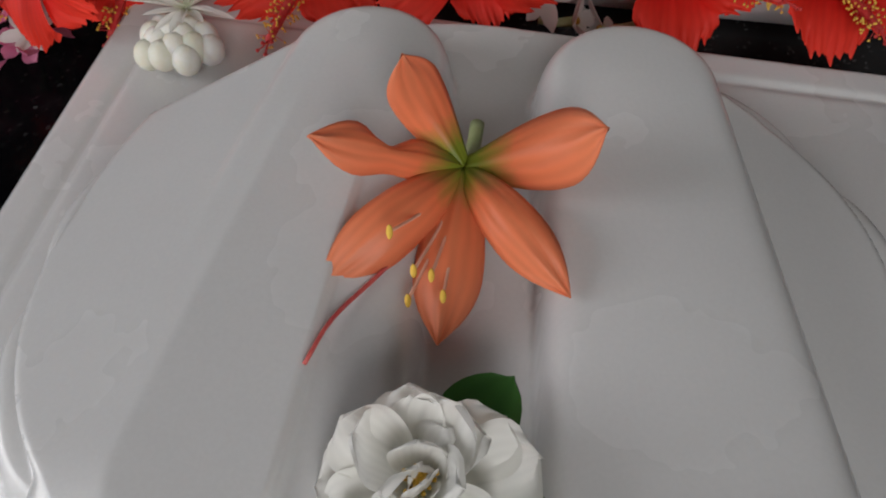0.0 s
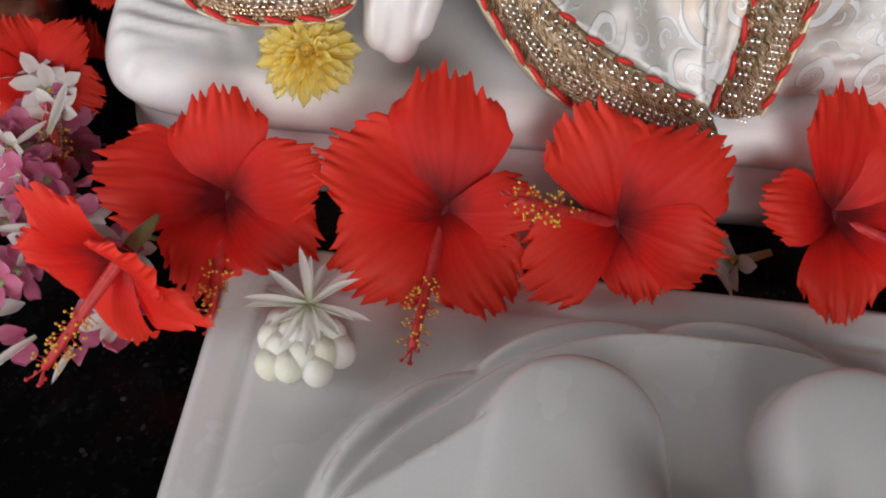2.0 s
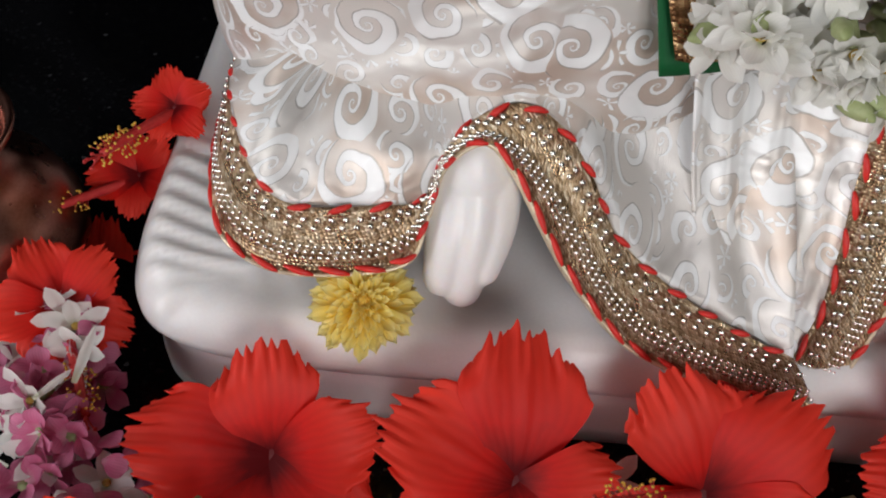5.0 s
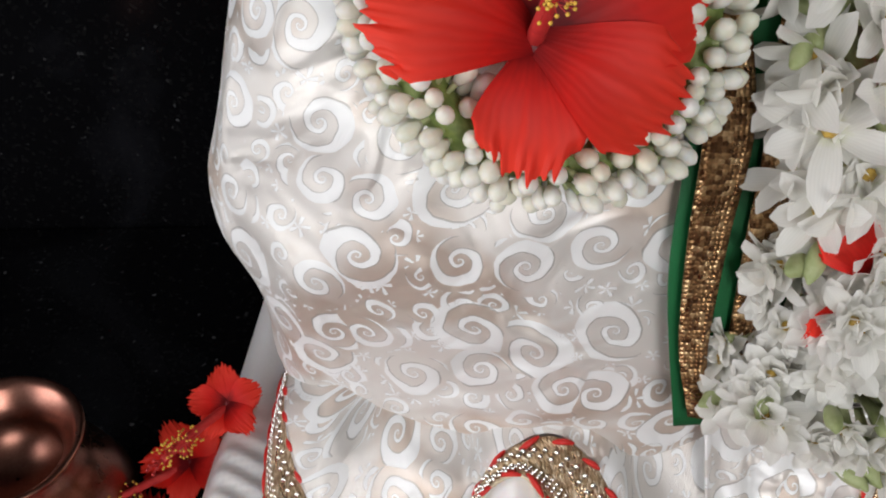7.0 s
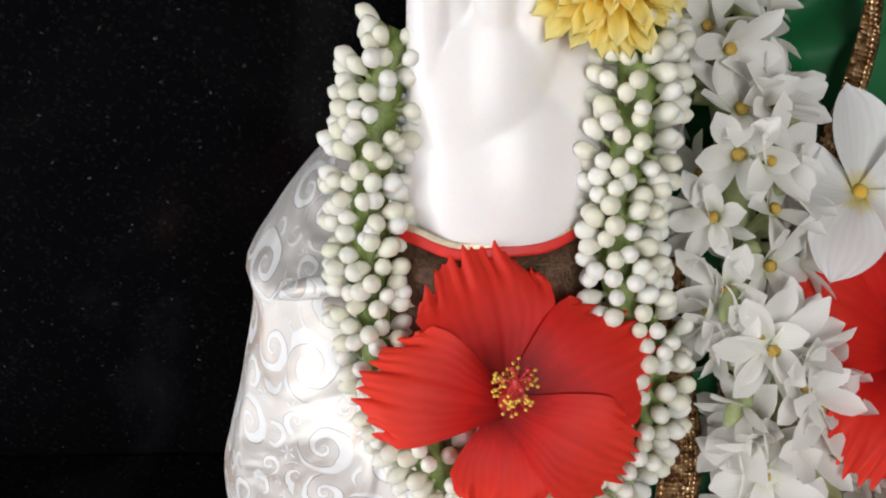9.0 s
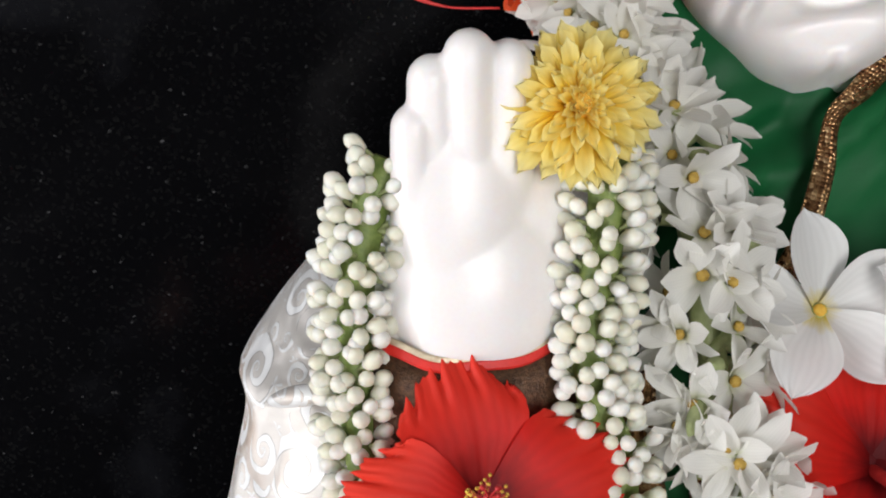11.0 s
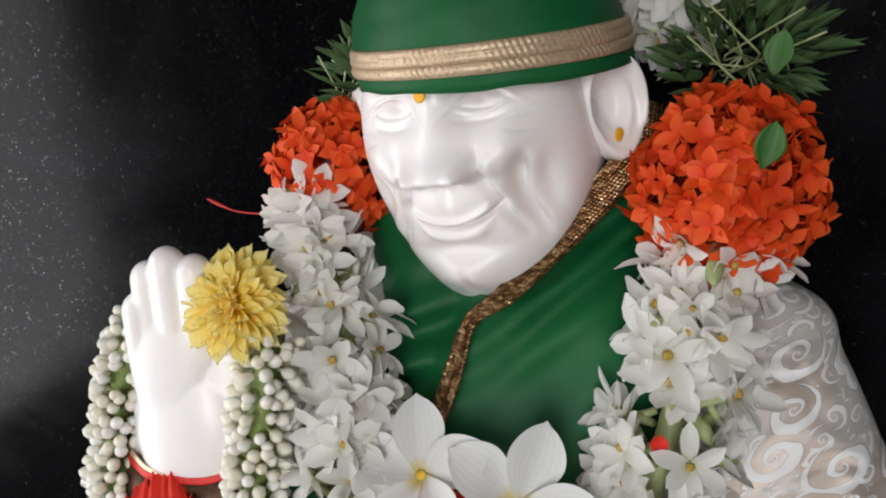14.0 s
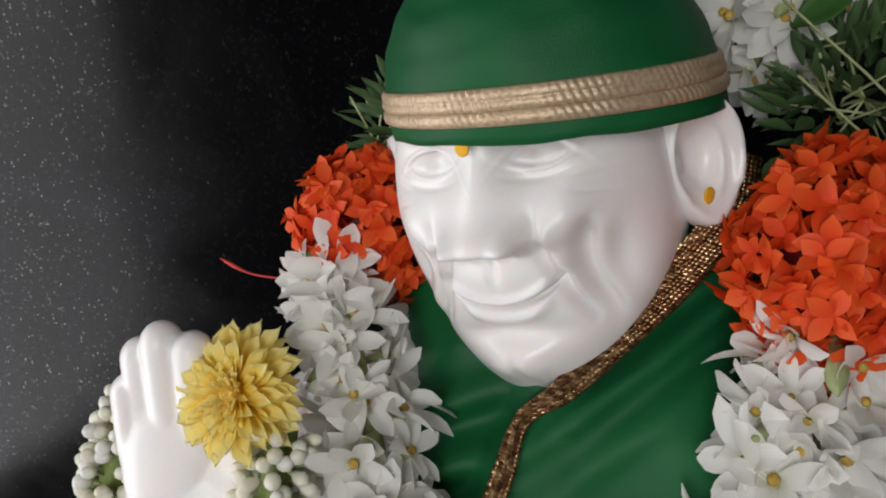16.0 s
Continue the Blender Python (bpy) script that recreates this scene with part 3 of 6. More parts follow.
def finger(base, tip, r0, r1):
    p = catmull([base, (np.array(base) * 0.5 + np.array(tip) * 0.5) + np.array((0, -0.003, 0)), tip], 14)
    s = np.linspace(0, 1, 14)
    rad = r0 + (r1 - r0) * s
    v1, f1 = tube(p, rad, 18)
    v2, f2 = blob(tip, (r1, r1, r1 * 1.05), 18, 10)
    return merged([(v1, f1), (v2, f2)])


def fused(pieces, voxel, rounds):
    """Overlapping closed forms melted into one smooth skin."""
    v, f = merged(pieces)
    ob = new("form", mesh_of("form", v, f, marble))
    r = ob.modifiers.new("melt", "REMESH")
    r.mode, r.voxel_size = "VOXEL", voxel
    sm = ob.modifiers.new("soften", "SMOOTH")
    sm.factor, sm.iterations = 0.5, rounds
    done = ob.evaluated_get(bpy.context.evaluated_depsgraph_get()).to_mesh()
    vs = [tuple(q.co) for q in done.vertices]
    fs = [tuple(q.vertices) for q in done.polygons]
    bpy.data.objects.remove(ob)
    return vs, fs


def palm_piece():
    nu, nv = 44, 26
    vs = []
    for j in range(nv):
        s = j / (nv - 1)
        z = 0.628 + 0.100 * s
        w = 0.0365 + 0.0055 * math.sin(math.pi * min(1, s * 1.1)) - 0.010 * max(0, 0.25 - s) * 4
        d = (0.0170 - 0.0035 * s) * math.sqrt(max(0.02, 1 - (max(0.0, s - 0.80) / 0.20) ** 2))
        cx = -0.0930 - 0.004 * s
        cy = 0.574 - 0.006 * s
        for i in range(nu):
            t = 2 * math.pi * i / nu
            c, sn = math.cos(t), math.sin(t)
            x = cx + w * math.copysign(abs(c) ** 0.8, c)
            y = cy + d * math.copysign(abs(sn) ** 0.95, sn)
            if sn < 0:
                y -= 0.003 * math.exp(-((x + 0.078) / 0.016) ** 2 - ((z - 0.668) / 0.022) ** 2)
                y -= 0.002 * math.exp(-((x + 0.122) / 0.012) ** 2 - ((z - 0.670) / 0.025) ** 2)
                y += 0.0012 * math.exp(-((z - 0.708 - 0.25 * (x + 0.1)) / 0.0018) ** 2)
            vs.append((x, y, z))
    return vs, grid_faces(nu, nv, wrap=True) + [tuple(range(nu - 1, -1, -1)), tuple(range((nv - 1) * nu, nv * nu))]


def foot_piece():
    """The toes of the raised foot showing under the hem."""
    out = []
    for dx, z1, r in ((0.004, 0.290, 0.0105), (0.014, 0.300, 0.0085), (-0.006, 0.296, 0.0095)):
        p = catmull([(-0.080 + dx * 0.4, 0.615, 0.356), (-0.083 + dx * 0.7, 0.590, 0.343), (-0.087 + dx, 0.574, 0.320), (-0.092 + dx, 0.566, z1)], 18)
        s = np.linspace(0, 1, 18)
        out.append(tube(p, 0.021 - (0.021 - r) * s ** 0.9, 20))
        out.append(blob(p[-1], (r, r, r * 1.1), 18, 10))
    out.append(blob((-0.082, 0.583, 0.340), (0.0185, 0.016, 0.026), 28, 18))
    return merged(out)


def statue():
    pieces = [head_piece(), ear_piece(1), ear_piece(-1)]
    digits = [palm_piece()]
    for base, tip, r0, r1 in (((-0.123, 0.5800, 0.672), (-0.1275, 0.557, 0.741), 0.0125, 0.0100),
                              ((-0.112, 0.5800, 0.672), (-0.1210, 0.556, 0.760), 0.0135, 0.0106),
                              ((-0.099, 0.5800, 0.672), (-0.1070, 0.552, 0.770), 0.0135, 0.0108),
                              ((-0.086, 0.5800, 0.672), (-0.0910, 0.554, 0.767), 0.0135, 0.0106),
                              ((-0.076, 0.577, 0.672), (-0.0690, 0.571, 0.716), 0.0120, 0.0095)):
        digits.append(finger(base, tip, r0, r1))
    digits.append(blob((-0.0960, 0.5640, 0.672), (0.0345, 0.0150, 0.046), 32, 20))
    digits.append(blob((-0.1065, 0.5590, 0.715), (0.026, 0.0105, 0.050), 28, 18))
    pieces.append(tube(catmull([(0.062, 0.67, 0.84), (0.064, 0.675, 0.78), (0.065, 0.685, 0.72)], 8), 0.040, 24))
    pieces.append(fused(digits, 0.0012, 14))
    pieces.append(fused([foot_piece()], 0.0012, 10))
    v, f = merged(pieces)
    ob = link("statue", mesh_of("statue", v, f, marble))
    tagged(ob, "polished white marble seated statue with raised palm, dressed in brocade", "statue")


statue()

# ---------------------------------------------------------------- robe


def robe():
    """Brocade robe over the seated body: stacked rounded outlines with folds."""
    rows = [(0.352, -0.188, 0.312, 0.594, 0.80), (0.366, -0.195, 0.315, 0.588, 0.80), (0.385, -0.200, 0.318, 0.586, 0.80), (0.415, -0.203, 0.32, 0.577, 0.80), (0.440, -0.211, 0.32, 0.570, 0.80),
            (0.465, -0.225, 0.32, 0.569, 0.80), (0.492, -0.227, 0.32, 0.568, 0.80), (0.514, -0.222, 0.32, 0.567, 0.79), (0.545, -0.214, 0.32, 0.565, 0.78), (0.588, -0.206, 0.32, 0.570, 0.78),
            (0.606, -0.210, 0.32, 0.578, 0.77), (0.622, -0.203, 0.320, 0.590, 0.77), (0.664, -0.173, 0.317, 0.606, 0.76), (0.70, -0.125, 0.302, 0.612, 0.75),
            (0.74, -0.08, 0.280, 0.622, 0.74), (0.775, -0.02, 0.256, 0.635, 0.72), (0.80, 0.02, 0.15, 0.65, 0.70)]
    nz, nu = 110, 220
    t = catmull(rows, nz)
    vs, uvs = [], []
    for j in range(nz):
        z, xa, xb, yf, yb = t[j]
        xa -= 0.003
        cx, cy, a, b = (xa + xb) / 2, (yf + yb) / 2, (xb - xa) / 2, (yb - yf) / 2
        acc, last = 0.0, None
        for i in range(nu):
            w = 2 * math.pi * i / nu + math.pi / 2
            c, s = math.cos(w), math.sin(w)
            x = cx + a * math.copysign(abs(c) ** 0.55, c)
            y = cy + b * math.copysign(abs(s) ** 0.62, s)
            n = noise.noise((x * 10, y * 10, z * 8)) * 0.009 + noise.noise((x * 26, y * 26, z * 16 + 5)) * 0.0042 + noise.noise((x * 60, y * 60, z * 40)) * 0.0009
            if s < 0:
                y += n + 0.006 * math.exp(-((x + 0.045) / 0.02) ** 2) * sstep(0.43, 0.36, z)
                y += 0.004 * math.sin(x * 60 + 12 * (z - 0.4)) * math.exp(-((z - 0.37) / 0.03) ** 2)
                y -= 0.010 * math.exp(-((z - 0.39 - 0.06 * (x + 0.1)) / 0.012) ** 2) * sstep(-0.2, -0.1, x) * 0.5
            x += 0.35 * n * abs(c)
            p = (x, y, z)
            if last is not None:
                acc += math.dist(p[:2], last[:2])
            last = p
            vs.append(p)
            down = uvs[(j - 1) * nu + i][1] + math.dist(p, vs[(j - 1) * nu + i]) if j else 0.0
            uvs.append((acc, down))
        middle = uvs[j * nu + nu // 2][0]
        for i in range(nu):
            uvs[j * nu + i] = (uvs[j * nu + i][0] - middle, uvs[j * nu + i][1])
    # turn the hem in
    for i in range(nu):
        x, y, z = vs[i]
        vs.append((0.07 + (x - 0.07) * 0.9, 0.69 + (y - 0.69) * 0.86, z + 0.004))
        uvs.append(uvs[i])
    faces = grid_faces(nu, nz, wrap=True)
    k = nz * nu
    faces += [(k + i, k + (i + 1) % nu, (i + 1) % nu, i) for i in range(nu)]
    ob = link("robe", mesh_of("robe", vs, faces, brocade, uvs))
    # rolled fold of the sleeve at the elbow
    fold = catmull([(-0.146, 0.578, 0.621), (-0.165, 0.581, 0.619), (-0.182, 0.588, 0.614), (-0.194, 0.600, 0.606)], 40)
    v, f = tube(fold, 0.0052 * np.sin(np.linspace(0.05, math.pi - 0.05, 40)), 14)
    link("sleeve_fold", mesh_of("sleeve_fold", v, f, brocade, [(p[0] * 1.7, p[2] * 1.7) for p in v]), ob, "rolled satin fold of the sleeve")
    tagged(ob, "cream satin robe with silver scroll brocade draped on the statue", "robe")


robe()

# ---------------------------------------------------------------- cloth with braid


def ribbon_pair(lo, hi, n=150, rows=9, puff=0.004, towards=(0, -0.8, 0.6)):
    """A band between two curves, bulging a little: verts, faces, uv in metres."""
    a, b = catmull(lo, n), catmull(hi, n)
    acc = np.concatenate([[0], np.cumsum(np.linalg.norm(np.diff((a + b) / 2, axis=0), axis=1))])
    t = np.array(towards)
    vs, uv = [], []
    for j in range(rows):
        s = j / (rows - 1)
        for i in range(n):
            p = a[i] * (1 - s) + b[i] * s + t * puff * math.sin(math.pi * s)
            vs.append(p)
            uv.append((acc[i], s * np.linalg.norm(b[i] - a[i])))
    return vs, grid_faces(n, rows), uv, a, b, acc


def dashes(curve, other, every, size):
    """Slanting corded dashes along an edge."""
    acc = np.concatenate([[0], np.cumsum(np.linalg.norm(np.diff(curve, axis=0), axis=1))])
    out = []
    d = 0.0
    while d + size < acc[-1]:
        p = [np.array([np.interp(d + size * k, acc, curve[:, c]) for c in range(3)]) for k in (0, 0.5, 1)]
        q = np.array([np.interp(d, acc, other[:, c]) for c in range(3)]) - p[0]
        q = q / (np.linalg.norm(q) + 1e-9)
        path = [p[0] + q * 0.0030 + np.array((0, -0.0012, 0.0010)), p[1] + q * 0.0012 + np.array((0, -0.0018, 0.0014)), p[2] - q * 0.0006 + np.array((0, -0.0012, 0.0010))]
        out.append(tube(catmull(path, 6), [0.0006, 0.0013, 0.0016, 0.0016, 0.0013, 0.0006], 7))
        d += every
    return out


def sequins(a, b, rows, step, r):
    """Rows of small domed sequins lying along the band."""
    acc = np.concatenate([[0], np.cumsum(np.linalg.norm(np.diff(a, axis=0), axis=1))])
    out = []
    for s, k in rows:
        d = step * 0.5 * k
        while d < acc[-1]:
            p = [np.interp(d, acc, a[:, c]) * (1 - s) + np.interp(d, acc, b[:, c]) * s for c in range(3)]
            out.append(blob(np.array(p) + np.array((0, -0.0031, 0.0026)), (r, r * 0.6, r), 6, 4))
            d += step
    return merged(out)


def braid(name, lo, hi, parent, n=150, towards=(0, -0.8, 0.6), label="gold sequinned braid with red corded edges"):
    vs, fs, uv, a, b, acc = ribbon_pair(lo, hi, n, 9, 0.0035, towards)
    band = thick(link(name, mesh_of(name, vs, fs, gold_braid, uv), parent, label), 0.0012)
    for v, f in dashes(a, b, 0.0165, 0.0130) + dashes(b, a, 0.0185, 0.0120):
        link("cord_dash", mesh_of("cord_dash", v, f, red_cord), band)
    v, f = sequins(a, b, ((0.22, 0), (0.30, 1), (0.38, 0)), 0.0038, 0.0013)
    tagged(link("sequin_trim", mesh_of("sequin_trim", v, f, sequin), band), kind="stuff")
    v, f = sequins(a, b, ((0.66, 0), (0.78, 1)), 0.0068, 0.0019)
    tagged(link("large_sequin_trim", mesh_of("large_sequin_trim", v, f, sequin), band), kind="stuff")
    v, f = tube(a * 0.995 + b * 0.005 + np.array((0, -0.001, 0)), 0.0010, 6)
    link("edge_piping", mesh_of("edge_piping", v, f, gold_cord), band)
    return band


def skirt():
    """The lower cloth: hangs from under the robe to a braided hem that arches over the foot and dips to a point."""
    m = pose(0.05, 0.62, 0.268)
    root = empty("skirt", m)
    inv = m.inverted()
    lo = [(-0.205, 0.700, 0.338), (-0.210, 0.640, 0.326), (-0.206, 0.596, 0.312), (-0.188, 0.577, 0.301), (-0.159, 0.570, 0.297), (-0.116, 0.570, 0.301), (-0.104, 0.578, 0.322),
          (-0.096, 0.583, 0.346), (-0.078, 0.584, 0.358), (-0.064, 0.579, 0.345), (-0.050, 0.566, 0.320), (-0.036, 0.553, 0.298), (-0.006, 0.541, 0.265),
          (0.040, 0.530, 0.247), (0.090, 0.526, 0.230)]
    hi = [(-0.190, 0.720, 0.368), (-0.198, 0.650, 0.362), (-0.188, 0.602, 0.346), (-0.172, 0.586, 0.329), (-0.143, 0.583, 0.326), (-0.108, 0.585, 0.329), (-0.098, 0.590, 0.345),
          (-0.086, 0.594, 0.362), (-0.060, 0.595, 0.372), (-0.040, 0.590, 0.361), (-0.026, 0.579, 0.341), (-0.013, 0.566, 0.315), (0.018, 0.552, 0.289),
          (0.058, 0.540, 0.267), (0.074, 0.534, 0.262)]
    lo2 = [(0.088, 0.525, 0.231), (0.103, 0.528, 0.262), (0.114, 0.532, 0.305), (0.122, 0.538, 0.350), (0.128, 0.545, 0.400)]
    hi2 = [(0.074, 0.533, 0.263), (0.084, 0.540, 0.285), (0.089, 0.548, 0.315), (0.091, 0.556, 0.350), (0.093, 0.560, 0.400)]
    near = Vector((-0.14, 0.23, 0.55))
    lo, hi = [[tuple(Vector(p) + 0.035 * (near - Vector(p))) for p in pts] for pts in (lo, hi)]
    L = lambda pts: [tuple(inv @ Vector(p)) for p in pts]
    n = 190
    # cloth above the braid
    top_a = catmull(hi, n)
    vs, uv = [], []
    rows = 26
    for j in range(rows):
        s = j / (rows - 1)
        for i in range(n):
            p = top_a[i]
            x = p[0] + (0.012 + 0.16 * float(1 - sstep(-0.20, -0.12, p[0]))) * s * (0.05 - p[0])
            zt = 0.392
            y_t = 0.612 - 0.02 * sstep(-0.02, 0.08, np.array(p[0]))
            y = p[1] * (1 - s) + y_t * s
            z = p[2] * (1 - s) + max(zt, p[2] + 0.03) * s
            fold = 0.0045 * math.sin(p[0] * 75 + 2 * s) + 0.003 * noise.noise((p[0] * 40, s * 2, 1.0))
            fold += 0.016 * math.exp(-((p[0] - 0.052 + 0.02 * s) / 0.012) ** 2) * math.sin(math.pi * min(1, 0.25 + s * 0.75))
            y += fold * math.sin(math.pi * min(1, 0.15 + s)) - 0.006 * math.sin(math.pi * s) * (1 - sstep(-0.12, -0.05, np.array(p[0])))
            vs.append(tuple(inv @ Vector((x, y, z))))
            uv.append((i / n * 0.42, z))
    me = mesh_of("cloth", vs, grid_faces(n, rows), brocade, uv)
    thick(link("cloth", me, root, "cream brocade cloth with soft folds"), 0.0015)
    # the cloth between the rising braid and the right end of the base
    vs, uv = [], []
    n2, rows = 60, 30
    edge = catmull(lo2, n2)
    for j in range(rows):
        s = j / (rows - 1)
        for i in range(n2):
            p = edge[i]
            x = p[0] + 0.20 * s
            y = p[1] + 0.010 - 0.012 * s + 0.008 * math.sin(18 * s + p[2] * 20) * s
            z = p[2] * (1 - s) + (0.252 + (p[2] - 0.231) * 1.0) * s
            vs.append(tuple(inv @ Vector((x, y, z))))
            uv.append((0.5 + 0.2 * s, p[2]))
    thick(link("side_cloth", mesh_of("side_cloth", vs, grid_faces(n2, rows), brocade, uv), root, "shiny cream satin fold"), 0.0015)
    # the fold that fills the dip between the two braids
    inner = catmull(hi2, 50)
    vs, uv = [], []
    for j in range(24):
        s = j / 23
        for i in range(50):
            p = inner[i]
            x = p[0] * s + (0.030 - 0.02 * (i / 49)) * (1 - s)
            y = p[1] + 0.012 * (1 - s) + 0.010 * math.sin(math.pi * s) * (0.3 + i / 49) + 0.003 * math.sin(s * 22)
            vs.append(tuple(inv @ Vector((x, y, p[2]))))
            uv.append((0.42 + x, p[2]))
    thick(link("fold_cloth", mesh_of("fold_cloth", vs, grid_faces(50, 24), brocade, uv), root, "deep fold of cream brocade"), 0.0015)
    braid("hem_braid", L(lo), L(hi), root, 230)
    braid("rising_braid", L(lo2), L(hi2), root, 80)
    # pale lining turned out under the hem
    low = catmull(lo, 120)
    vs = []
    for s in (0.0, 0.5, 1.0):
        for p in low:
            vs.append(tuple(inv @ Vector((p[0], p[1] + 0.001 + 0.010 * s, p[2] - 0.0035 * math.sin(math.pi * s) - 0.001))))
    thick(link("lining", mesh_of("lining", vs, grid_faces(120, 3), gold_cord), root, "pale cloth lining"), 0.001)
    tagged(root, "cream brocade lower cloth with gold sequinned hem over the base", "cloth")


skirt()


def shawl():
    """Green satin head cloth: wraps the neck and chest, with bronze braid along its open edge."""
    m = pose(0.06, 0.64, 0.72)
    root = empty("shawl", m)
    inv = m.inverted()
    rows = [(0.575, -0.09, 0.20, 0.590, 0.75), (0.62, -0.085, 0.195, 0.588, 0.75), (0.66, -0.075, 0.19, 0.588, 0.75), (0.70, -0.055, 0.20, 0.592, 0.75), (0.735, -0.040, 0.195, 0.598, 0.74),
            (0.76, -0.032, 0.188, 0.606, 0.73), (0.79, -0.028, 0.178, 0.622, 0.72), (0.83, -0.024, 0.165, 0.642, 0.72), (0.88, -0.020, 0.148, 0.664, 0.72), (0.92, -0.012, 0.135, 0.680, 0.72)]
    nz, nu = 80, 150
    t = catmull(rows, nz)
    vs, uv = [], []
    for j in range(nz):
        z, xa, xb, yf, yb = t[j]
        cx, cy, a, b = (xa + xb) / 2, (yf + yb) / 2, (xb - xa) / 2, (yb - yf) / 2
        for i in range(nu):
            w = 2 * math.pi * i / nu + math.pi / 2
            c, s = math.cos(w), math.sin(w)
            x = cx + a * math.copysign(abs(c) ** 0.75, c)
            y = cy + b * math.copysign(abs(s) ** 0.8, s)
            if s < 0:
                sag = (z - 0.735 - 0.9 * max(0.0, x - 0.06) + 1.5 * max(0.0, 0.05 - x) * 0.3)
                y += 0.0085 * math.sin(sag * 190) * math.exp(-(sag / 0.035) ** 2) * sstep(-0.03, 0.03, np.array(abs(x - 0.055)))
                y += 0.0025 * math.sin((x - 0.5 * z) * 40) * sstep(0.74, 0.66, z) + 0.007 * noise.noise((x * 22, z * 22, 2))
                lap = (x - 0.062) + 0.35 * (0.76 - z)
                y += 0.010 * (1 - sstep(-0.006, 0.004, np.array(lap))) * sstep(0.80, 0.74, z)
            vs.append(tuple(inv @ Vector((x, y, z))))
            uv.append((i / nu, z))
    link("wrap", mesh_of("wrap", vs, grid_faces(nu, nz, wrap=True), green_silk, uv), root, "green satin with soft folds")
    T = (0, -0.9, 0.2)
    lo = [(0.159, 0.640, 0.880), (0.156, 0.625, 0.850), (0.133, 0.612, 0.815), (0.108, 0.604, 0.785), (0.086, 0.598, 0.761), (0.068, 0.590, 0.748), (0.064, 0.583, 0.725), (0.057, 0.579, 0.695),
          (0.044, 0.575, 0.665), (0.016, 0.566, 0.635)]
    hi = [(0.142, 0.632, 0.883), (0.136, 0.620, 0.853), (0.116, 0.606, 0.824), (0.094, 0.600, 0.796), (0.076, 0.596, 0.768), (0.061, 0.590, 0.752), (0.054, 0.583, 0.727), (0.046, 0.579, 0.698),
          (0.030, 0.574, 0.670), (0.004, 0.565, 0.645)]
    L = lambda pts: [tuple(inv @ Vector(p)) for p in pts]

    def edge(name, lo, hi, n):
        v, f, u, *_ = ribbon_pair(L(lo), L(hi), n, 7, 0.001, T)
        thick(link(name, mesh_of(name, v, f, bronze_braid, u), root, "bronze woven braid"), 0.0015)

    edge("neck_braid", lo, hi, 120)
    edge("hanging_braid", [(-0.018, 0.560, 0.640), (-0.017, 0.556, 0.610), (-0.004, 0.552, 0.550), (-0.006, 0.551, 0.500), (-0.006, 0.551, 0.450), (0.000, 0.551, 0.410)],
         [(-0.034, 0.562, 0.640), (-0.033, 0.556, 0.610), (-0.024, 0.552, 0.550), (-0.023, 0.551, 0.500), (-0.019, 0.551, 0.450), (-0.009, 0.551, 0.412)], 60)
    edge("second_braid", [(0.016, 0.556, 0.600), (0.018, 0.552, 0.550), (0.017, 0.551, 0.500), (0.017, 0.551, 0.450), (0.014, 0.551, 0.412)],
         [(0.000, 0.557, 0.600), (0.002, 0.553, 0.550), (0.002, 0.552, 0.500), (0.003, 0.552, 0.450), (0.002, 0.552, 0.410)], 60)
    v, f, u, *_ = ribbon_pair(L([(-0.036, 0.566, 0.645), (-0.035, 0.562, 0.610), (-0.027, 0.558, 0.550), (-0.026, 0.557, 0.480), (-0.012, 0.557, 0.402)]),
                              L([(0.040, 0.566, 0.645), (0.036, 0.562, 0.610), (0.034, 0.558, 0.550), (0.030, 0.557, 0.480), (0.016, 0.557, 0.404)]), 40, 12, 0.001, T)
    thick(link("hanging_end", mesh_of("hanging_end", v, f, green_silk, u), root, "narrow hanging green end"), 0.0015)
    tagged(root, "green satin shawl with bronze braid round the statue's neck", "shawl")


shawl()


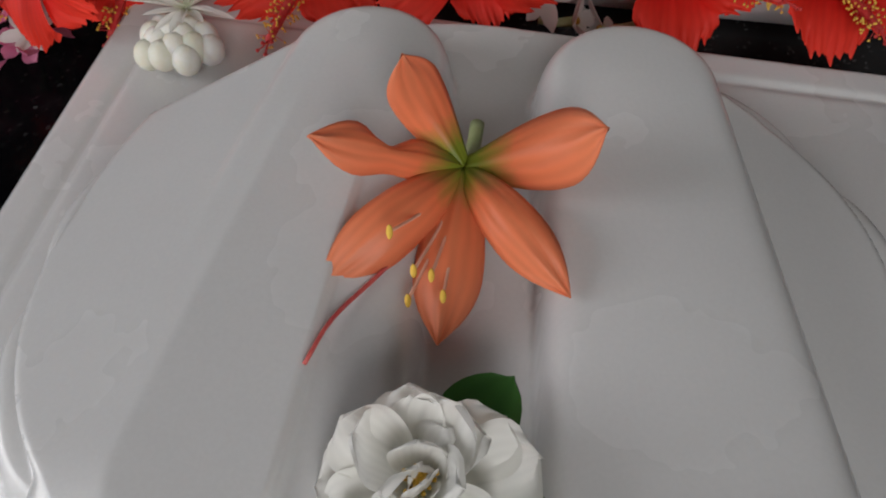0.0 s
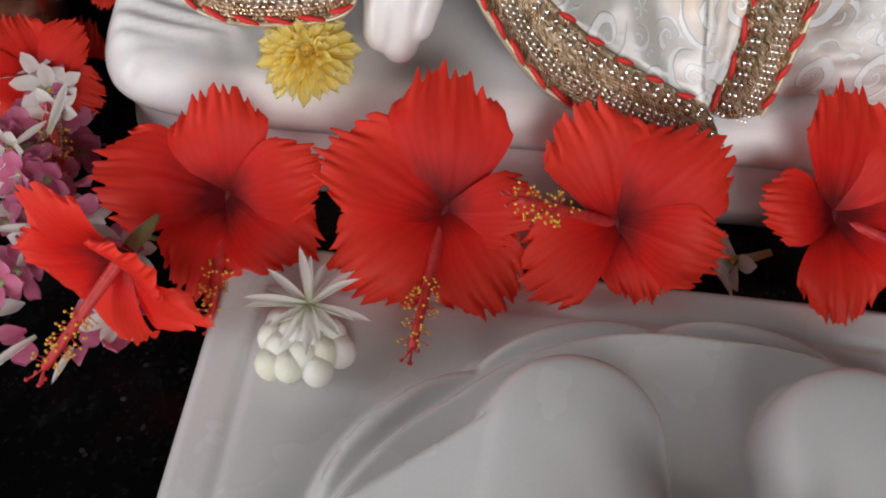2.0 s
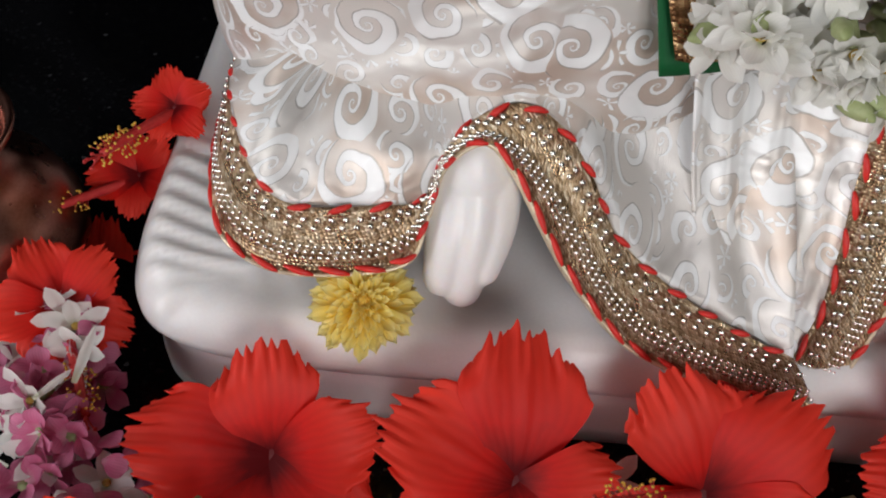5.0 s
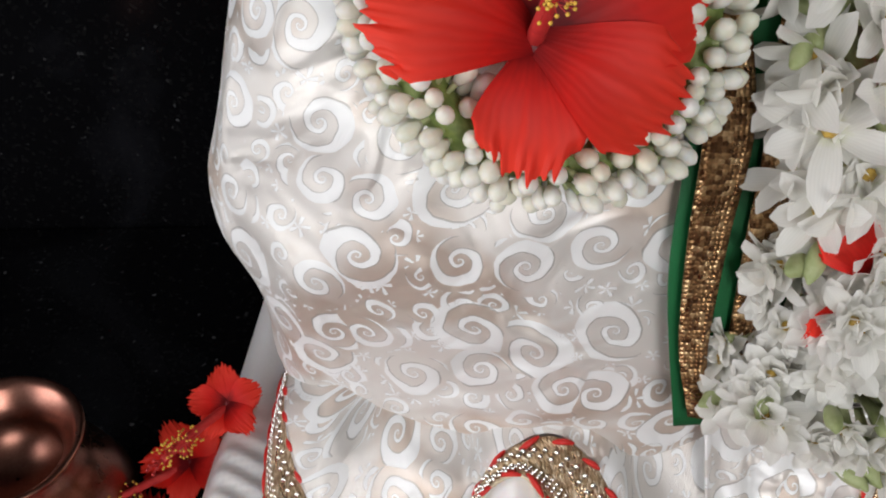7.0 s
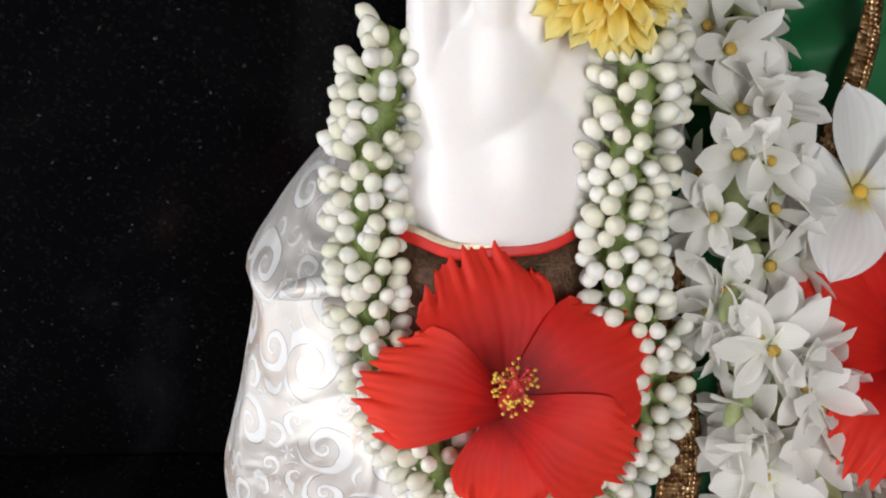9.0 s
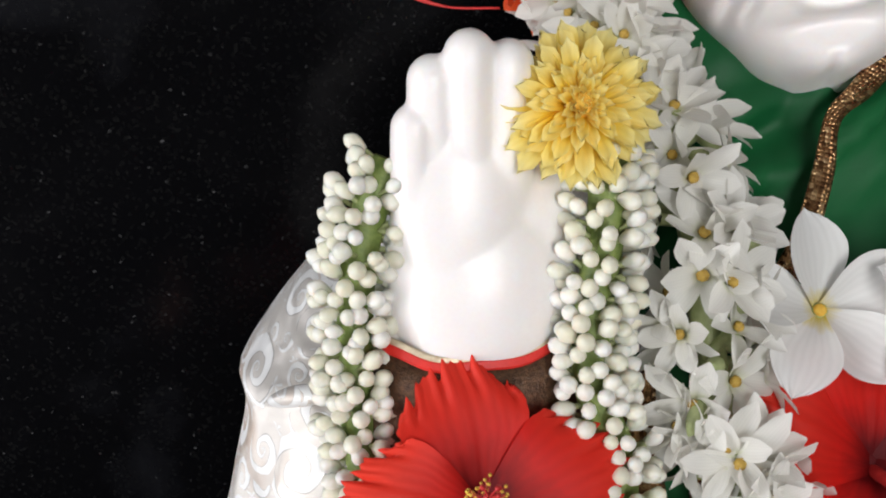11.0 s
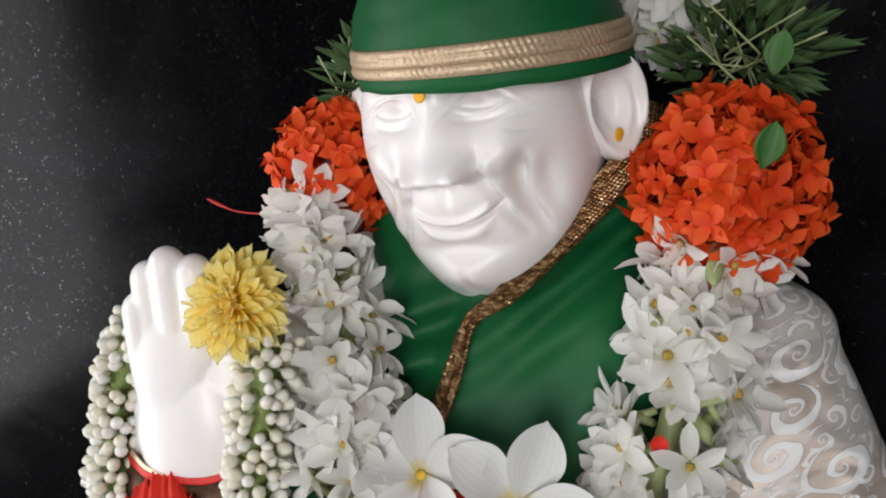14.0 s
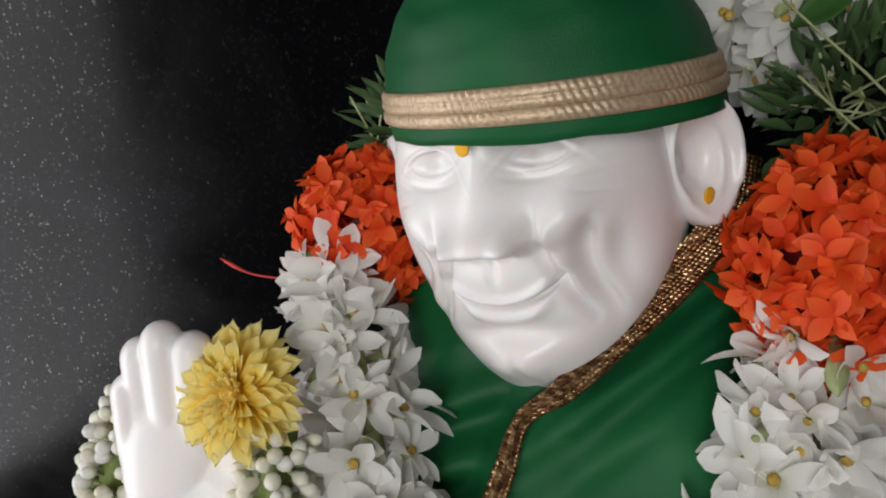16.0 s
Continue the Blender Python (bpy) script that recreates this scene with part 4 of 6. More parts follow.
def turban():
    root = empty("head_wrap", HEAD @ pose(0.004, 0, 0.001))
    nu, nv = 120, 50
    vs = []
    for j in range(nv):
        s = j / (nv - 1)
        ph = s * math.pi / 2
        for i in range(nu):
            w = 2 * math.pi * i / nu
            rr = math.cos(ph) ** 0.8
            x = 0.078 * rr * math.cos(w) + 0.008
            y = (0.098 if math.sin(w) > 0 else 0.079) * rr * math.sin(w) + 0.006
            z = 0.0435 + 0.082 * math.sin(ph) ** 0.9 - (0.010 * (1 + math.sin(w)) + 0.006 * math.cos(w)) * (1 - s)
            k = 0.0016 * noise.noise((x * 35, y * 35, z * 90)) + 0.0010 * math.sin(w * 9 + s * 7) * s
            vs.append((x * (1 + k * 8), y * (1 + k * 8), z + k))
    # hem turned under
    for i in range(nu):
        x, y, z = vs[i]
        vs.append((x * 0.93, y * 0.93, z - 0.001))
    fs = grid_faces(nu, nv, wrap=True)
    k = nu * nv
    fs += [(k + i, k + (i + 1) % nu, (i + 1) % nu, i) for i in range(nu)]
    link("cap", mesh_of("cap", vs, fs, green_silk), root, "taut green satin")
    for name, z0, wide in (("upper_band", 0.0182, 0.0090), ("lower_band", 0.0107, 0.0056)):
        bv, buv = [], []
        rows, n = 15, 720
        for j in range(rows):
            s = j / (rows - 1)
            for i in range(n):
                w = 2 * math.pi * i / n
                zz = z0 + (s - 0.5) * wide
                ph = math.asin(min(1, (zz / 0.078)) ** (1 / 0.9))
                rr = math.cos(ph) ** 0.8
                ribs = 2 if wide > 0.008 else 1
                o = 1.006 + 0.010 * math.sin(math.pi * s) ** 0.4 + 0.008 * abs(math.sin(ribs * math.pi * s)) + 0.004 * math.sin(w * 140 + 5 * s) * (0.6 + 0.4 * math.sin(w * 11))
                bv.append((0.078 * rr * o * math.cos(w) + 0.008, (0.098 if math.sin(w) > 0 else 0.079) * rr * o * math.sin(w) + 0.006,
                           0.0435 + zz - (0.010 * (1 + math.sin(w)) + 0.006 * math.cos(w)) * (1 - ph / (math.pi / 2))))
                buv.append((i / n * 0.5, zz))
        thick(link(name, mesh_of(name, bv, grid_faces(n, rows, wrap=True), band_gold, buv), root, "dull gold stitched and ribbed band"), 0.001)
    tagged(root, "green satin head wrap with double dull gold band", "head wrap")


turban()


def cuff():
    root = empty("cuff", pose(-0.097, 0.575, 0.635))
    for name, z0, z1, r0, r1, mm in (("sleeve_end", -0.050, 0.006, 0.052, 0.043, dark_braid), ("piping", 0.0055, 0.0100, 0.0434, 0.0427, red_cord), ("edge", 0.0098, 0.0125, 0.0427, 0.0415, gold_cord)):
        vs = []
        n = 60
        for s in np.linspace(0, 1, 5):
            for i in range(n):
                w = 2 * math.pi * i / n
                r = r0 + (r1 - r0) * s
                z = z0 + (z1 - z0) * s - 0.0050 * max(0.0, -math.sin(w)) ** 2 + 0.006 + 0.002 * math.cos(2 * w + 0.6) + 0.002 * math.cos(w) + 0.0008 * math.sin(7 * w)
                vs.append((r * math.cos(w), 0.48 * r * math.sin(w) - 0.002, z))
        thick(link(name, mesh_of(name, vs, grid_faces(n, 5, wrap=True), mm), root), 0.0012)
    tagged(root, "bronze braided sleeve cuff with red piping at the wrist", "cuff")


cuff()

paste = mat("orange_paste", (0.80, 0.38, 0.01), (0.90, 0.48, 0.02), 300, 0.7, 0.5)
for spot, n_dir, rr in ((Vector((0.001, -0.0715, 0.0440)), Vector((0, -1, 0.1)), 0.0034), (Vector((0.0800, 0.001, -0.0085)), Vector((1, -0.5, 0)), 0.0038), (Vector((-0.0800, 0.001, -0.0085)), Vector((-1, -0.4, 0)), 0.0038)):
    v, f = blob((0, 0, 0), (rr, rr * 1.1, rr * 0.22), 14, 8)
    ob = link("paste_dot", mesh_of("paste_dot", v, f, paste))
    ob.matrix_basis = FRAME @ Matrix.Translation(HEAD @ spot) @ (HEAD.to_3x3() @ n_dir).to_track_quat("Z", "Y").to_matrix().to_4x4()
    tagged(ob, "small round dot of orange paste on white marble", "paste dot", "paste dots")


# ---------------------------------------------------------------- flower kit


def petal_material(name, base, mid, tip, vein=0.5, trans=0.25, rough=0.55, stops=(0.0, 0.35, 1.0), across=26, vary=0.1):
    """Colour runs from the petal's foot to its tip; fine veins run along it."""
    m = bpy.data.materials.new(name)
    m.use_nodes = True
    nt = m.node_tree
    b = nt.nodes["Principled BSDF"]
    uv = nt.nodes.new("ShaderNodeTexCoord").outputs["UV"]
    s = nt.nodes.new("ShaderNodeSeparateXYZ")
    nt.links.new(uv, s.inputs[0])
    n = nt.nodes.new("ShaderNodeTexNoise")
    n.inputs["Scale"].default_value, n.inputs["Detail"].default_value = 5, 4
    nt.links.new(uv, n.inputs["Vector"])
    info = nt.nodes.new("ShaderNodeObjectInfo")
    f = maths(nt, "ADD", s.outputs[0], maths(nt, "MULTIPLY_ADD", n.outputs[0], 0.24, -0.12))
    f = maths(nt, "ADD", f, maths(nt, "MULTIPLY_ADD", info.outputs["Random"], vary, -vary / 2))
    col = ramp(nt, f, list(zip(stops, (base, mid, tip))))
    wob = maths(nt, "MULTIPLY_ADD", n.outputs[0], 0.10, s.outputs[1])
    vein_w = maths(nt, "SINE", maths(nt, "MULTIPLY", wob, across * 2.0))
    vein_m = maths(nt, "MULTIPLY_ADD", vein_w, 0.10 * vein, 1.0 - 0.10 * vein)
    hs = nt.nodes.new("ShaderNodeHueSaturation")
    nt.links.new(col, hs.inputs["Color"])
    nt.links.new(vein_m, hs.inputs["Value"])
    nt.links.new(hs.outputs[0], b.inputs["Base Color"])
    b.inputs["Roughness"].default_value = rough
    b.inputs["Specular IOR Level"].default_value = 0.3
    bn = nt.nodes.new("ShaderNodeBump")
    bn.inputs["Strength"].default_value, bn.inputs["Distance"].default_value = 0.25 * vein, 0.0005
    nt.links.new(maths(nt, "ADD", vein_w, n.outputs[0]), bn.inputs["Height"])
    nt.links.new(bn.outputs[0], b.inputs["Normal"])
    t = nt.nodes.new("ShaderNodeBsdfTranslucent")
    nt.links.new(hs.outputs[0], t.inputs[0])
    mix = nt.nodes.new("ShaderNodeMixShader")
    mix.inputs[0].default_value = trans
    nt.links.new(b.outputs[0], mix.inputs[1])
    nt.links.new(t.outputs[0], mix.inputs[2])
    nt.links.new(mix.outputs[0], nt.nodes["Material Output"].inputs[0])
    return m


red_petal = petal_material("hibiscus_red", (0.16, 0.003, 0.006), (0.78, 0.014, 0.009), (0.95, 0.055, 0.030), 0.25, 0.33, stops=(0.06, 0.40, 0.98), vary=0.25, across=34)
white_petal = petal_material("waxy_white", (0.76, 0.79, 0.58), (0.90, 0.89, 0.84), (0.92, 0.91, 0.88), 0.2, 0.42, 0.42, stops=(0.0, 0.25, 1.0))
cream_petal = petal_material("plumeria_white", (0.72, 0.58, 0.08), (0.82, 0.82, 0.80), (0.84, 0.84, 0.84), 0.2, 0.25, 0.45, stops=(0.0, 0.2, 1.0))
yellow_petal = petal_material("chrysanthemum_yellow", (1.0, 0.57, 0.015), (1.0, 0.77, 0.07), (1.0, 0.92, 0.46), 0.15, 0.42, stops=(0.0, 0.45, 1.0), across=10)
salmon_petal = petal_material("lily_salmon", (0.25, 0.30, 0.03), (0.93, 0.26, 0.11), (0.95, 0.31, 0.15), 0.4, 0.30, 0.40, stops=(0.08, 0.34, 0.95), across=17)
orange_petal = petal_material("ixora_orange", (0.72, 0.05, 0.008), (0.78, 0.075, 0.012), (0.82, 0.12, 0.02), 0.3, 0.2, vary=0.5)
pink_petal = petal_material("pink_petal", (0.62, 0.30, 0.36), (0.62, 0.13, 0.26), (0.66, 0.22, 0.36), 0.5, 0.3, vary=0.5)
leaf_green = petal_material("leaf_green", (0.05, 0.13, 0.03), (0.045, 0.14, 0.025), (0.06, 0.18, 0.04), 0.5, 0.2, 0.45, across=8, vary=0.4)
grey_green = petal_material("sprig_green", (0.075, 0.13, 0.05), (0.06, 0.12, 0.04), (0.10, 0.17, 0.07), 0.5, 0.2, 0.55, across=8, vary=0.5)
stalk = mat("pale_green_stalk", (0.30, 0.36, 0.14), (0.48, 0.52, 0.28), 120, 0.5, 0.1, trans=0.15)
bud_stem = mat("bud_stem", (0.10, 0.16, 0.03), (0.26, 0.32, 0.09), 260, 0.55, 0.6, fine=500)
bud_white = mat("ivory_bud", (0.82, 0.80, 0.66), (0.90, 0.88, 0.83), 150, 0.5, 0.05, sss=0.4, vary=0.5, trans=0.15)
pollen = mat("yellow_pollen", (0.75, 0.40, 0.04), (0.85, 0.58, 0.10), 400, 0.8, 0.4)
column_red = mat("pistil_red", (0.50, 0.015, 0.02), (0.70, 0.06, 0.05), 200, 0.5, 0.2, trans=0.1)
throat_gold = mat("floret_throat", (0.30, 0.17, 0.03), (0.62, 0.42, 0.08), 500, 0.7, 0.3)
throat_core_dark = mat("throat_core_dark", (0.10, 0.003, 0.006), (0.18, 0.006, 0.010), 200, 0.6, 0.2)
style_pink = mat("style_pink", (0.42, 0.04, 0.05), (0.62, 0.12, 0.10), 200, 0.5, 0.1)
filament_m = mat("pale_filament", (0.80, 0.36, 0.24), (0.85, 0.50, 0.36), 200, 0.5, 0.1)


def petal_mesh(name, length, width, material, peak=0.6, point=0.0, cup=0.15, curl=0.3, ruffle=0.0, waves=7, teeth=0.0, foot=0.15, seed=0, nu=13, nv=16, bend=0.0):
    """A petal along +Y from the origin, facing +Z. peak: where it is widest; point: how pointed its tip is."""
    rnd = random.Random(seed)
    ph = [rnd.uniform(0, 6.28) for _ in range(4)]
    vs, uv = [], []
    for j in range(nv):
        s = j / (nv - 1)
        rise = math.sin(min(1, s / peak) * math.pi / 2)
        fall = 1.0 if s < peak else max(0.0, 1 - ((s - peak) / (1 - peak)) ** (2.4 - 1.3 * point)) ** (0.5 + 0.5 * point)
        w = width * 0.5 * (foot + (1 - foot) * rise ** 1.3) * max(fall, 0.015)
        for i in range(nu):
            a = -1 + 2 * i / (nu - 1)
            x = w * a
            y = length * s
            if s > 0.55:
                y += length * (s - 0.55) * (-0.10 * abs(a) ** 2) * (1 - point)
            if teeth and s > 0.86:
                y += length * teeth * math.sin(a * 19 + ph[2]) * (s - 0.86) / 0.14
            z = cup * w * a * a + curl * length * (s ** 2) * 0.5 - bend * length * s
            z += ruffle * length * (s ** 2.2) * (math.sin(a * waves + ph[0]) * 0.55 + 0.45 * math.sin(a * waves * 2.1 + ph[1] + s * 4)) * (0.35 + 0.65 * abs(a))
            z += ruffle * 0.4 * length * s * math.sin(s * 9 + ph[3])
            vs.append((x, y, z))
            uv.append((s, 0.5 + 0.5 * a))
    return mesh_of(name, vs, grid_faces(nu, nv), material, uv)


def face_at(p, axis, spin=0.0):
    """A pose at p with local +Z along axis, local +Y as upright as can be, then turned by spin degrees."""
    z = Vector(axis).normalized()
    up = Vector((0, 0, 1)) if abs(z.z) < 0.95 else Vector((0, 1, 0))
    y = (up - up.dot(z) * z).normalized()
    x = y.cross(z)
    return Matrix(((x.x, y.x, z.x, p[0]), (x.y, y.y, z.y, p[1]), (x.z, y.z, z.z, p[2]), (0, 0, 0, 1))) @ pose(0, 0, 0, 0, 0, spin)


def petal_pose(turn, lift, off=0.0, twist=0.0, up=0.0):
    """Round the flower's axis by turn, raised from its plane by lift degrees."""
    return pose(0, 0, up, 0, 0, turn) @ pose(0, off, 0, lift, twist, 0)


# hibiscus


def fan_petal(name, material, seed, half=0.46, frill=0.05, nu=45, nv=22):
    """A broad obovate petal of length 1 along +Y, wider than its neighbours' spacing, with a wavy, cut outer edge."""
    rnd = random.Random(seed)
    ph = [rnd.uniform(0, 6.28) for _ in range(7)]
    vs, uv = [], []
    for j in range(nv):
        s = j / (nv - 1)
        for i in range(nu):
            a = -1 + 2 * i / (nu - 1)
            w = 0.09 + (half - 0.09) * math.sin(min(1.0, s / 0.78) * math.pi / 2) ** 1.15
            x = w * a * (1 - 0.10 * sstep(0.8, 1.0, s)) + 0.03 * s * math.sin(s * 3 + ph[5])
            rough = sstep(0.66, 1.0, s)
            cut = 0.026 * math.sin(a * 13 + ph[1]) + 0.036 * math.sin(a * 25 + ph[2]) + 0.030 * math.sin(a * 37 + ph[3])
            y = s - 0.30 * abs(a) ** 2.3 * s ** 3 + 0.03 * math.sin(a * 2.6 + ph[0]) * s + rough * cut
            x += 0.02 * rough * math.sin(s * 30 + ph[6]) * (1 if a > 0 else -1) * abs(a) ** 3
            z = 0.36 * s - 0.40 * s ** 2.4 + 0.05 * a * a * s + 0.05 * a * s
            z += frill * (sstep(0.3, 1.0, s) * math.sin(a * 3.4 + ph[1]) + 0.75 * sstep(0.66, 1.05, s) * math.sin(a * 11 + ph[4] + 2 * s)) * (0.45 + 0.55 * abs(a))
            z += 0.014 * math.exp(-(a / 0.1) ** 2) * s
            vs.append((x, y, z))
            uv.append((s, 0.5 + 0.5 * a))
    return mesh_of(name, vs, grid_faces(nu, nv), material, uv)


HIB_PETALS = [fan_petal("petal", red_petal, k, 0.40 + 0.025 * (k % 3), 0.040 + 0.008 * k) for k in range(5)]
BROAD_PETALS = [fan_petal("petal", red_petal, 30 + k, 0.41 + 0.02 * (k % 3), 0.030 + 0.007 * k) for k in range(5)]
EVEN = ((0, 1.05), (72, 1.0), (144, 1.03), (216, 0.98), (288, 1.06))


def hibiscus(p, axis, R, spin, pistil, seed, label, lifts=(16, 22, 12, 18, 14), petals=EVEN):
    """petals: for each, its turn clockwise from the top and its length as a share of R."""
    rnd = random.Random(seed)
    m = face_at(p, axis, spin)
    root = empty("hibiscus", m)
    inv = m.inverted()
    for k, (turn, share) in enumerate(petals):
        size = R * share * rnd.uniform(0.98, 1.04)
        link("petal", (BROAD_PETALS if seed < 8 or seed == 13 else HIB_PETALS)[(k + seed * 2) % 5], root, m=petal_pose(-turn + rnd.uniform(-4, 4), lifts[k] + rnd.uniform(-5, 5), 0.0, 6, 0.0006 * ((k * 2) % 5)) @ Matrix.Diagonal((size, size, size, 1)))
    d = (inv.to_3x3() @ Vector(pistil)).normalized()
    far = max(R * 0.95, Vector(pistil).length)
    tip = d * far
    path = catmull([(0, 0, -0.004), tuple(d * far * 0.3), tuple(d * far * 0.62 + Vector((0, 0, 0.001))), tuple(tip)], 16)
    pieces = [tube(path, np.linspace(0.0034, 0.0020, 16), 8)]
    for k in range(5):
        e = Vector((rnd.uniform(-1, 1), rnd.uniform(-1, 1), rnd.uniform(-1, 1))) * 0.004 + tip + d * 0.006
        pieces.append(tube(catmull([tuple(tip - d * 0.001), tuple((tip + e) / 2 + d * 0.001), tuple(e)], 5), 0.0004, 5))
        pieces.append(blob(tuple(e), (0.0011,) * 3, 7, 5))
    col = link("pistil", mesh_of("pistil", *merged(pieces), column_red), root, "long red pistil")
    side = d.cross(Vector((0.3, 0.8, 0.2))).normalized()
    other = d.cross(side)
    dots, threads = [], []
    for _ in range(76):
        at = d * far * rnd.uniform(0.50, 0.97)
        w = rnd.uniform(0, 6.283)
        q = at + (side * math.cos(w) + other * math.sin(w)) * rnd.uniform(0.004, 0.0085) + d * 0.002
        dots.append(blob(tuple(q), (0.0008,) * 3, 6, 4))
        threads.append(tube([tuple(at), tuple((at + q) / 2), tuple(q)], 0.0002, 4, False))
    tagged(link("anther_dust", mesh_of("anther_dust", *merged(dots), pollen), col, "yellow anthers"), kind="stuff")
    tagged(link("filament_fuzz", mesh_of("filament_fuzz", *merged(threads), column_red), col), kind="stuff")
    link("throat", mesh_of("throat", *blob((0, 0, 0.0012), (R * 0.10, R * 0.10, 0.0016), 14, 8), throat_core_dark), root, "dark red throat")
    cal = [tube([(0, 0, -0.026), (0, 0, -0.014), (0, 0, -0.003)], [0.0015, 0.0040, 0.0035], 10)]
    link("calyx", mesh_of("calyx", *merged(cal), stalk), root, "pale green calyx")
    tagged(root, label, "flower", "red hibiscus flowers")


ROW = "fully open red hibiscus flower leaning against the statue base"
hibiscus((-0.182, 0.522, 0.226), (0.02, -0.74, 0.67), 0.056, 0, (-0.008, -0.058, -0.034), 1, ROW, (20, 22, 14, 10, 16), ((-3, 1.02), (76, 1.0), (135, 0.98), (207, 1.02), (277, 1.15)))
hibiscus((-0.070, 0.492, 0.232), (0.0, -0.72, 0.69), 0.056, 0, (-0.021, -0.070, -0.024), 2, ROW, (22, 20, 12, 14, 10), ((8, 1.22), (95, 0.85), (152, 1.0), (234, 1.12), (298, 1.22)))
hibiscus((0.016, 0.480, 0.229), (-0.05, -0.75, 0.66), 0.056, 0, (-0.058, -0.032, 0.042), 3, ROW, (18, 18, 14, 12, 8), ((-22, 1.12), (48, 1.12), (112, 0.98), (166, 0.75), (240, 1.0)))
hibiscus((0.131, 0.482, 0.226), (0.05, -0.72, 0.69), 0.056, 0, (0.045, -0.050, 0.000), 4, ROW, (20, 18, 12, 12, 16), ((0, 1.18), (62, 0.95), (122, 0.90), (188, 1.0), (275, 0.80)))
hibiscus((0.215, 0.480, 0.225), (0.1, -0.72, 0.69), 0.058, 20, (0.01, -0.06, -0.01), 5, ROW)
hibiscus((-0.222, 0.464, 0.238), (-0.45, -0.80, -0.15), 0.050, 30, (-0.040, -0.030, -0.042), 6, "drooping red hibiscus at the end of the row")
hibiscus((-0.290, 0.602, 0.258), (0.05, -0.72, 0.68), 0.037, 25, (0.02, -0.06, -0.02), 7, "open red hibiscus beside the statue base", (2, 12, 6, 10, 22))
DIM = "red hibiscus in the shade behind the statue base"
hibiscus((-0.236, 0.690, 0.326), (-0.1, -0.66, 0.72), 0.023, 15, (-0.03, -0.05, 0.0), 8, DIM)
hibiscus((-0.262, 0.688, 0.284), (-0.1, -0.7, 0.7), 0.027, 40, (-0.05, -0.04, 0.0), 9, DIM)
hibiscus((-0.300, 0.690, 0.195), (-0.1, -0.7, 0.6), 0.050, 70, (0.0, -0.06, 0.0), 11, DIM)
hibiscus((-0.275, 0.745, 0.200), (-0.1, -0.6, 0.7), 0.050, 20, (0.0, -0.06, 0.0), 12, DIM)
hibiscus((-0.096, 0.534, 0.584), (0.0, -0.93, 0.34), 0.056, 0, (-0.005, -0.052, 0.035), 13, "large open red hibiscus tucked at the statue's wrist", (2, 4, -2, 0, 4), ((-12, 1.14), (60, 1.10), (113, 1.02), (187, 0.84), (283, 1.04)))
hibiscus((0.078, 0.548, 0.600), (0.02, -0.80, 0.60), 0.062, 0, (0.0, -0.05, 0.0), 14, "open red hibiscus resting on the garland at the chest", (12, 8, 4, 4, 8))

# chrysanthemums
CH_PETALS = [petal_mesh("petal", 1.0, 0.25, yellow_petal, peak=0.8, point=0.0, cup=0.9, curl=c, ruffle=0.03, foot=0.4, seed=k, nu=7, nv=9) for k, c in enumerate((0.15, 0.3, -0.25))]


def chrysanthemum(p, axis, R, seed, label):
    rnd = random.Random(seed)
    root = empty("chrysanthemum", face_at(p, axis, rnd.uniform(0, 360)))
    for n, size, lift, up in ((26, 1.0, -8, 0.0), (26, 0.93, 4, 0.001), (26, 0.80, 16, 0.002), (26, 0.64, 30, 0.003), (26, 0.48, 46, 0.004), (26, 0.38, 60, 0.004), (22, 0.30, 74, 0.004)):
        for k in range(n):
            z = R * size * rnd.uniform(0.88, 1.1)
            link("petal", CH_PETALS[rnd.randrange(3)], root, m=petal_pose(360 * k / n + rnd.uniform(-7, 7), lift + rnd.uniform(-8, 8), 0.001, rnd.uniform(-12, 12), up) @ Matrix.Diagonal((z, z, z, 1)))
    link("centre", mesh_of("centre", *blob((0, 0, 0.003), (R * 0.22, R * 0.22, R * 0.3), 16, 10), pollen), root)
    link("stalk", mesh_of("stalk", *tube([(0, 0, -0.016), (0, 0, -0.006), (0, 0, 0.002)], [0.002, 0.003, 0.006], 8), stalk), root)
    tagged(root, label, "flower", "yellow chrysanthemums")


chrysanthemum((-0.136, 0.556, 0.290), (0.0, -0.75, 0.66), 0.026, 1, "yellow chrysanthemum lying on the marble base")
chrysanthemum((-0.063, 0.550, 0.752), (-0.02, -0.97, 0.22), 0.033, 2, "yellow chrysanthemum held at the raised marble palm")

# plumeria
PL_PETALS = [petal_mesh("petal", 1.0, 0.66, cream_petal, peak=0.6, point=0.35, cup=0.35, curl=-0.30, ruffle=0.02, foot=0.2, seed=k, nu=15, nv=18) for k in range(2)]


def plumeria(p, axis, R, spin, label):
    root = empty("plumeria", face_at(p, axis, spin))
    for k in range(5):
        link("petal", PL_PETALS[k % 2], root, m=petal_pose(72 * k, 26, 0.001, 14, 0) @ Matrix.Diagonal((R, R, R, 1)))
    link("tube", mesh_of("tube", *tube([(0, 0, -0.02), (0, 0, -0.008), (0, 0, 0.002)], [0.0018, 0.002, 0.0035], 8), stalk), root)
    link("throat", mesh_of("throat", *blob((0, 0, 0.002), (0.0030, 0.0030, 0.0016), 12, 6), pollen), root, "yellow throat")
    tagged(root, label, "flower", "white plumeria flowers")


plumeria((0.050, 0.556, 0.668), (-0.1, -0.90, 0.42), 0.044, 16, "white plumeria lying on the green shawl")
plumeria((0.105, 0.549, 0.663), (0.05, -0.93, 0.36), 0.047, 350, "white plumeria with yellow throat lying on the green shawl")

# tuberose florets


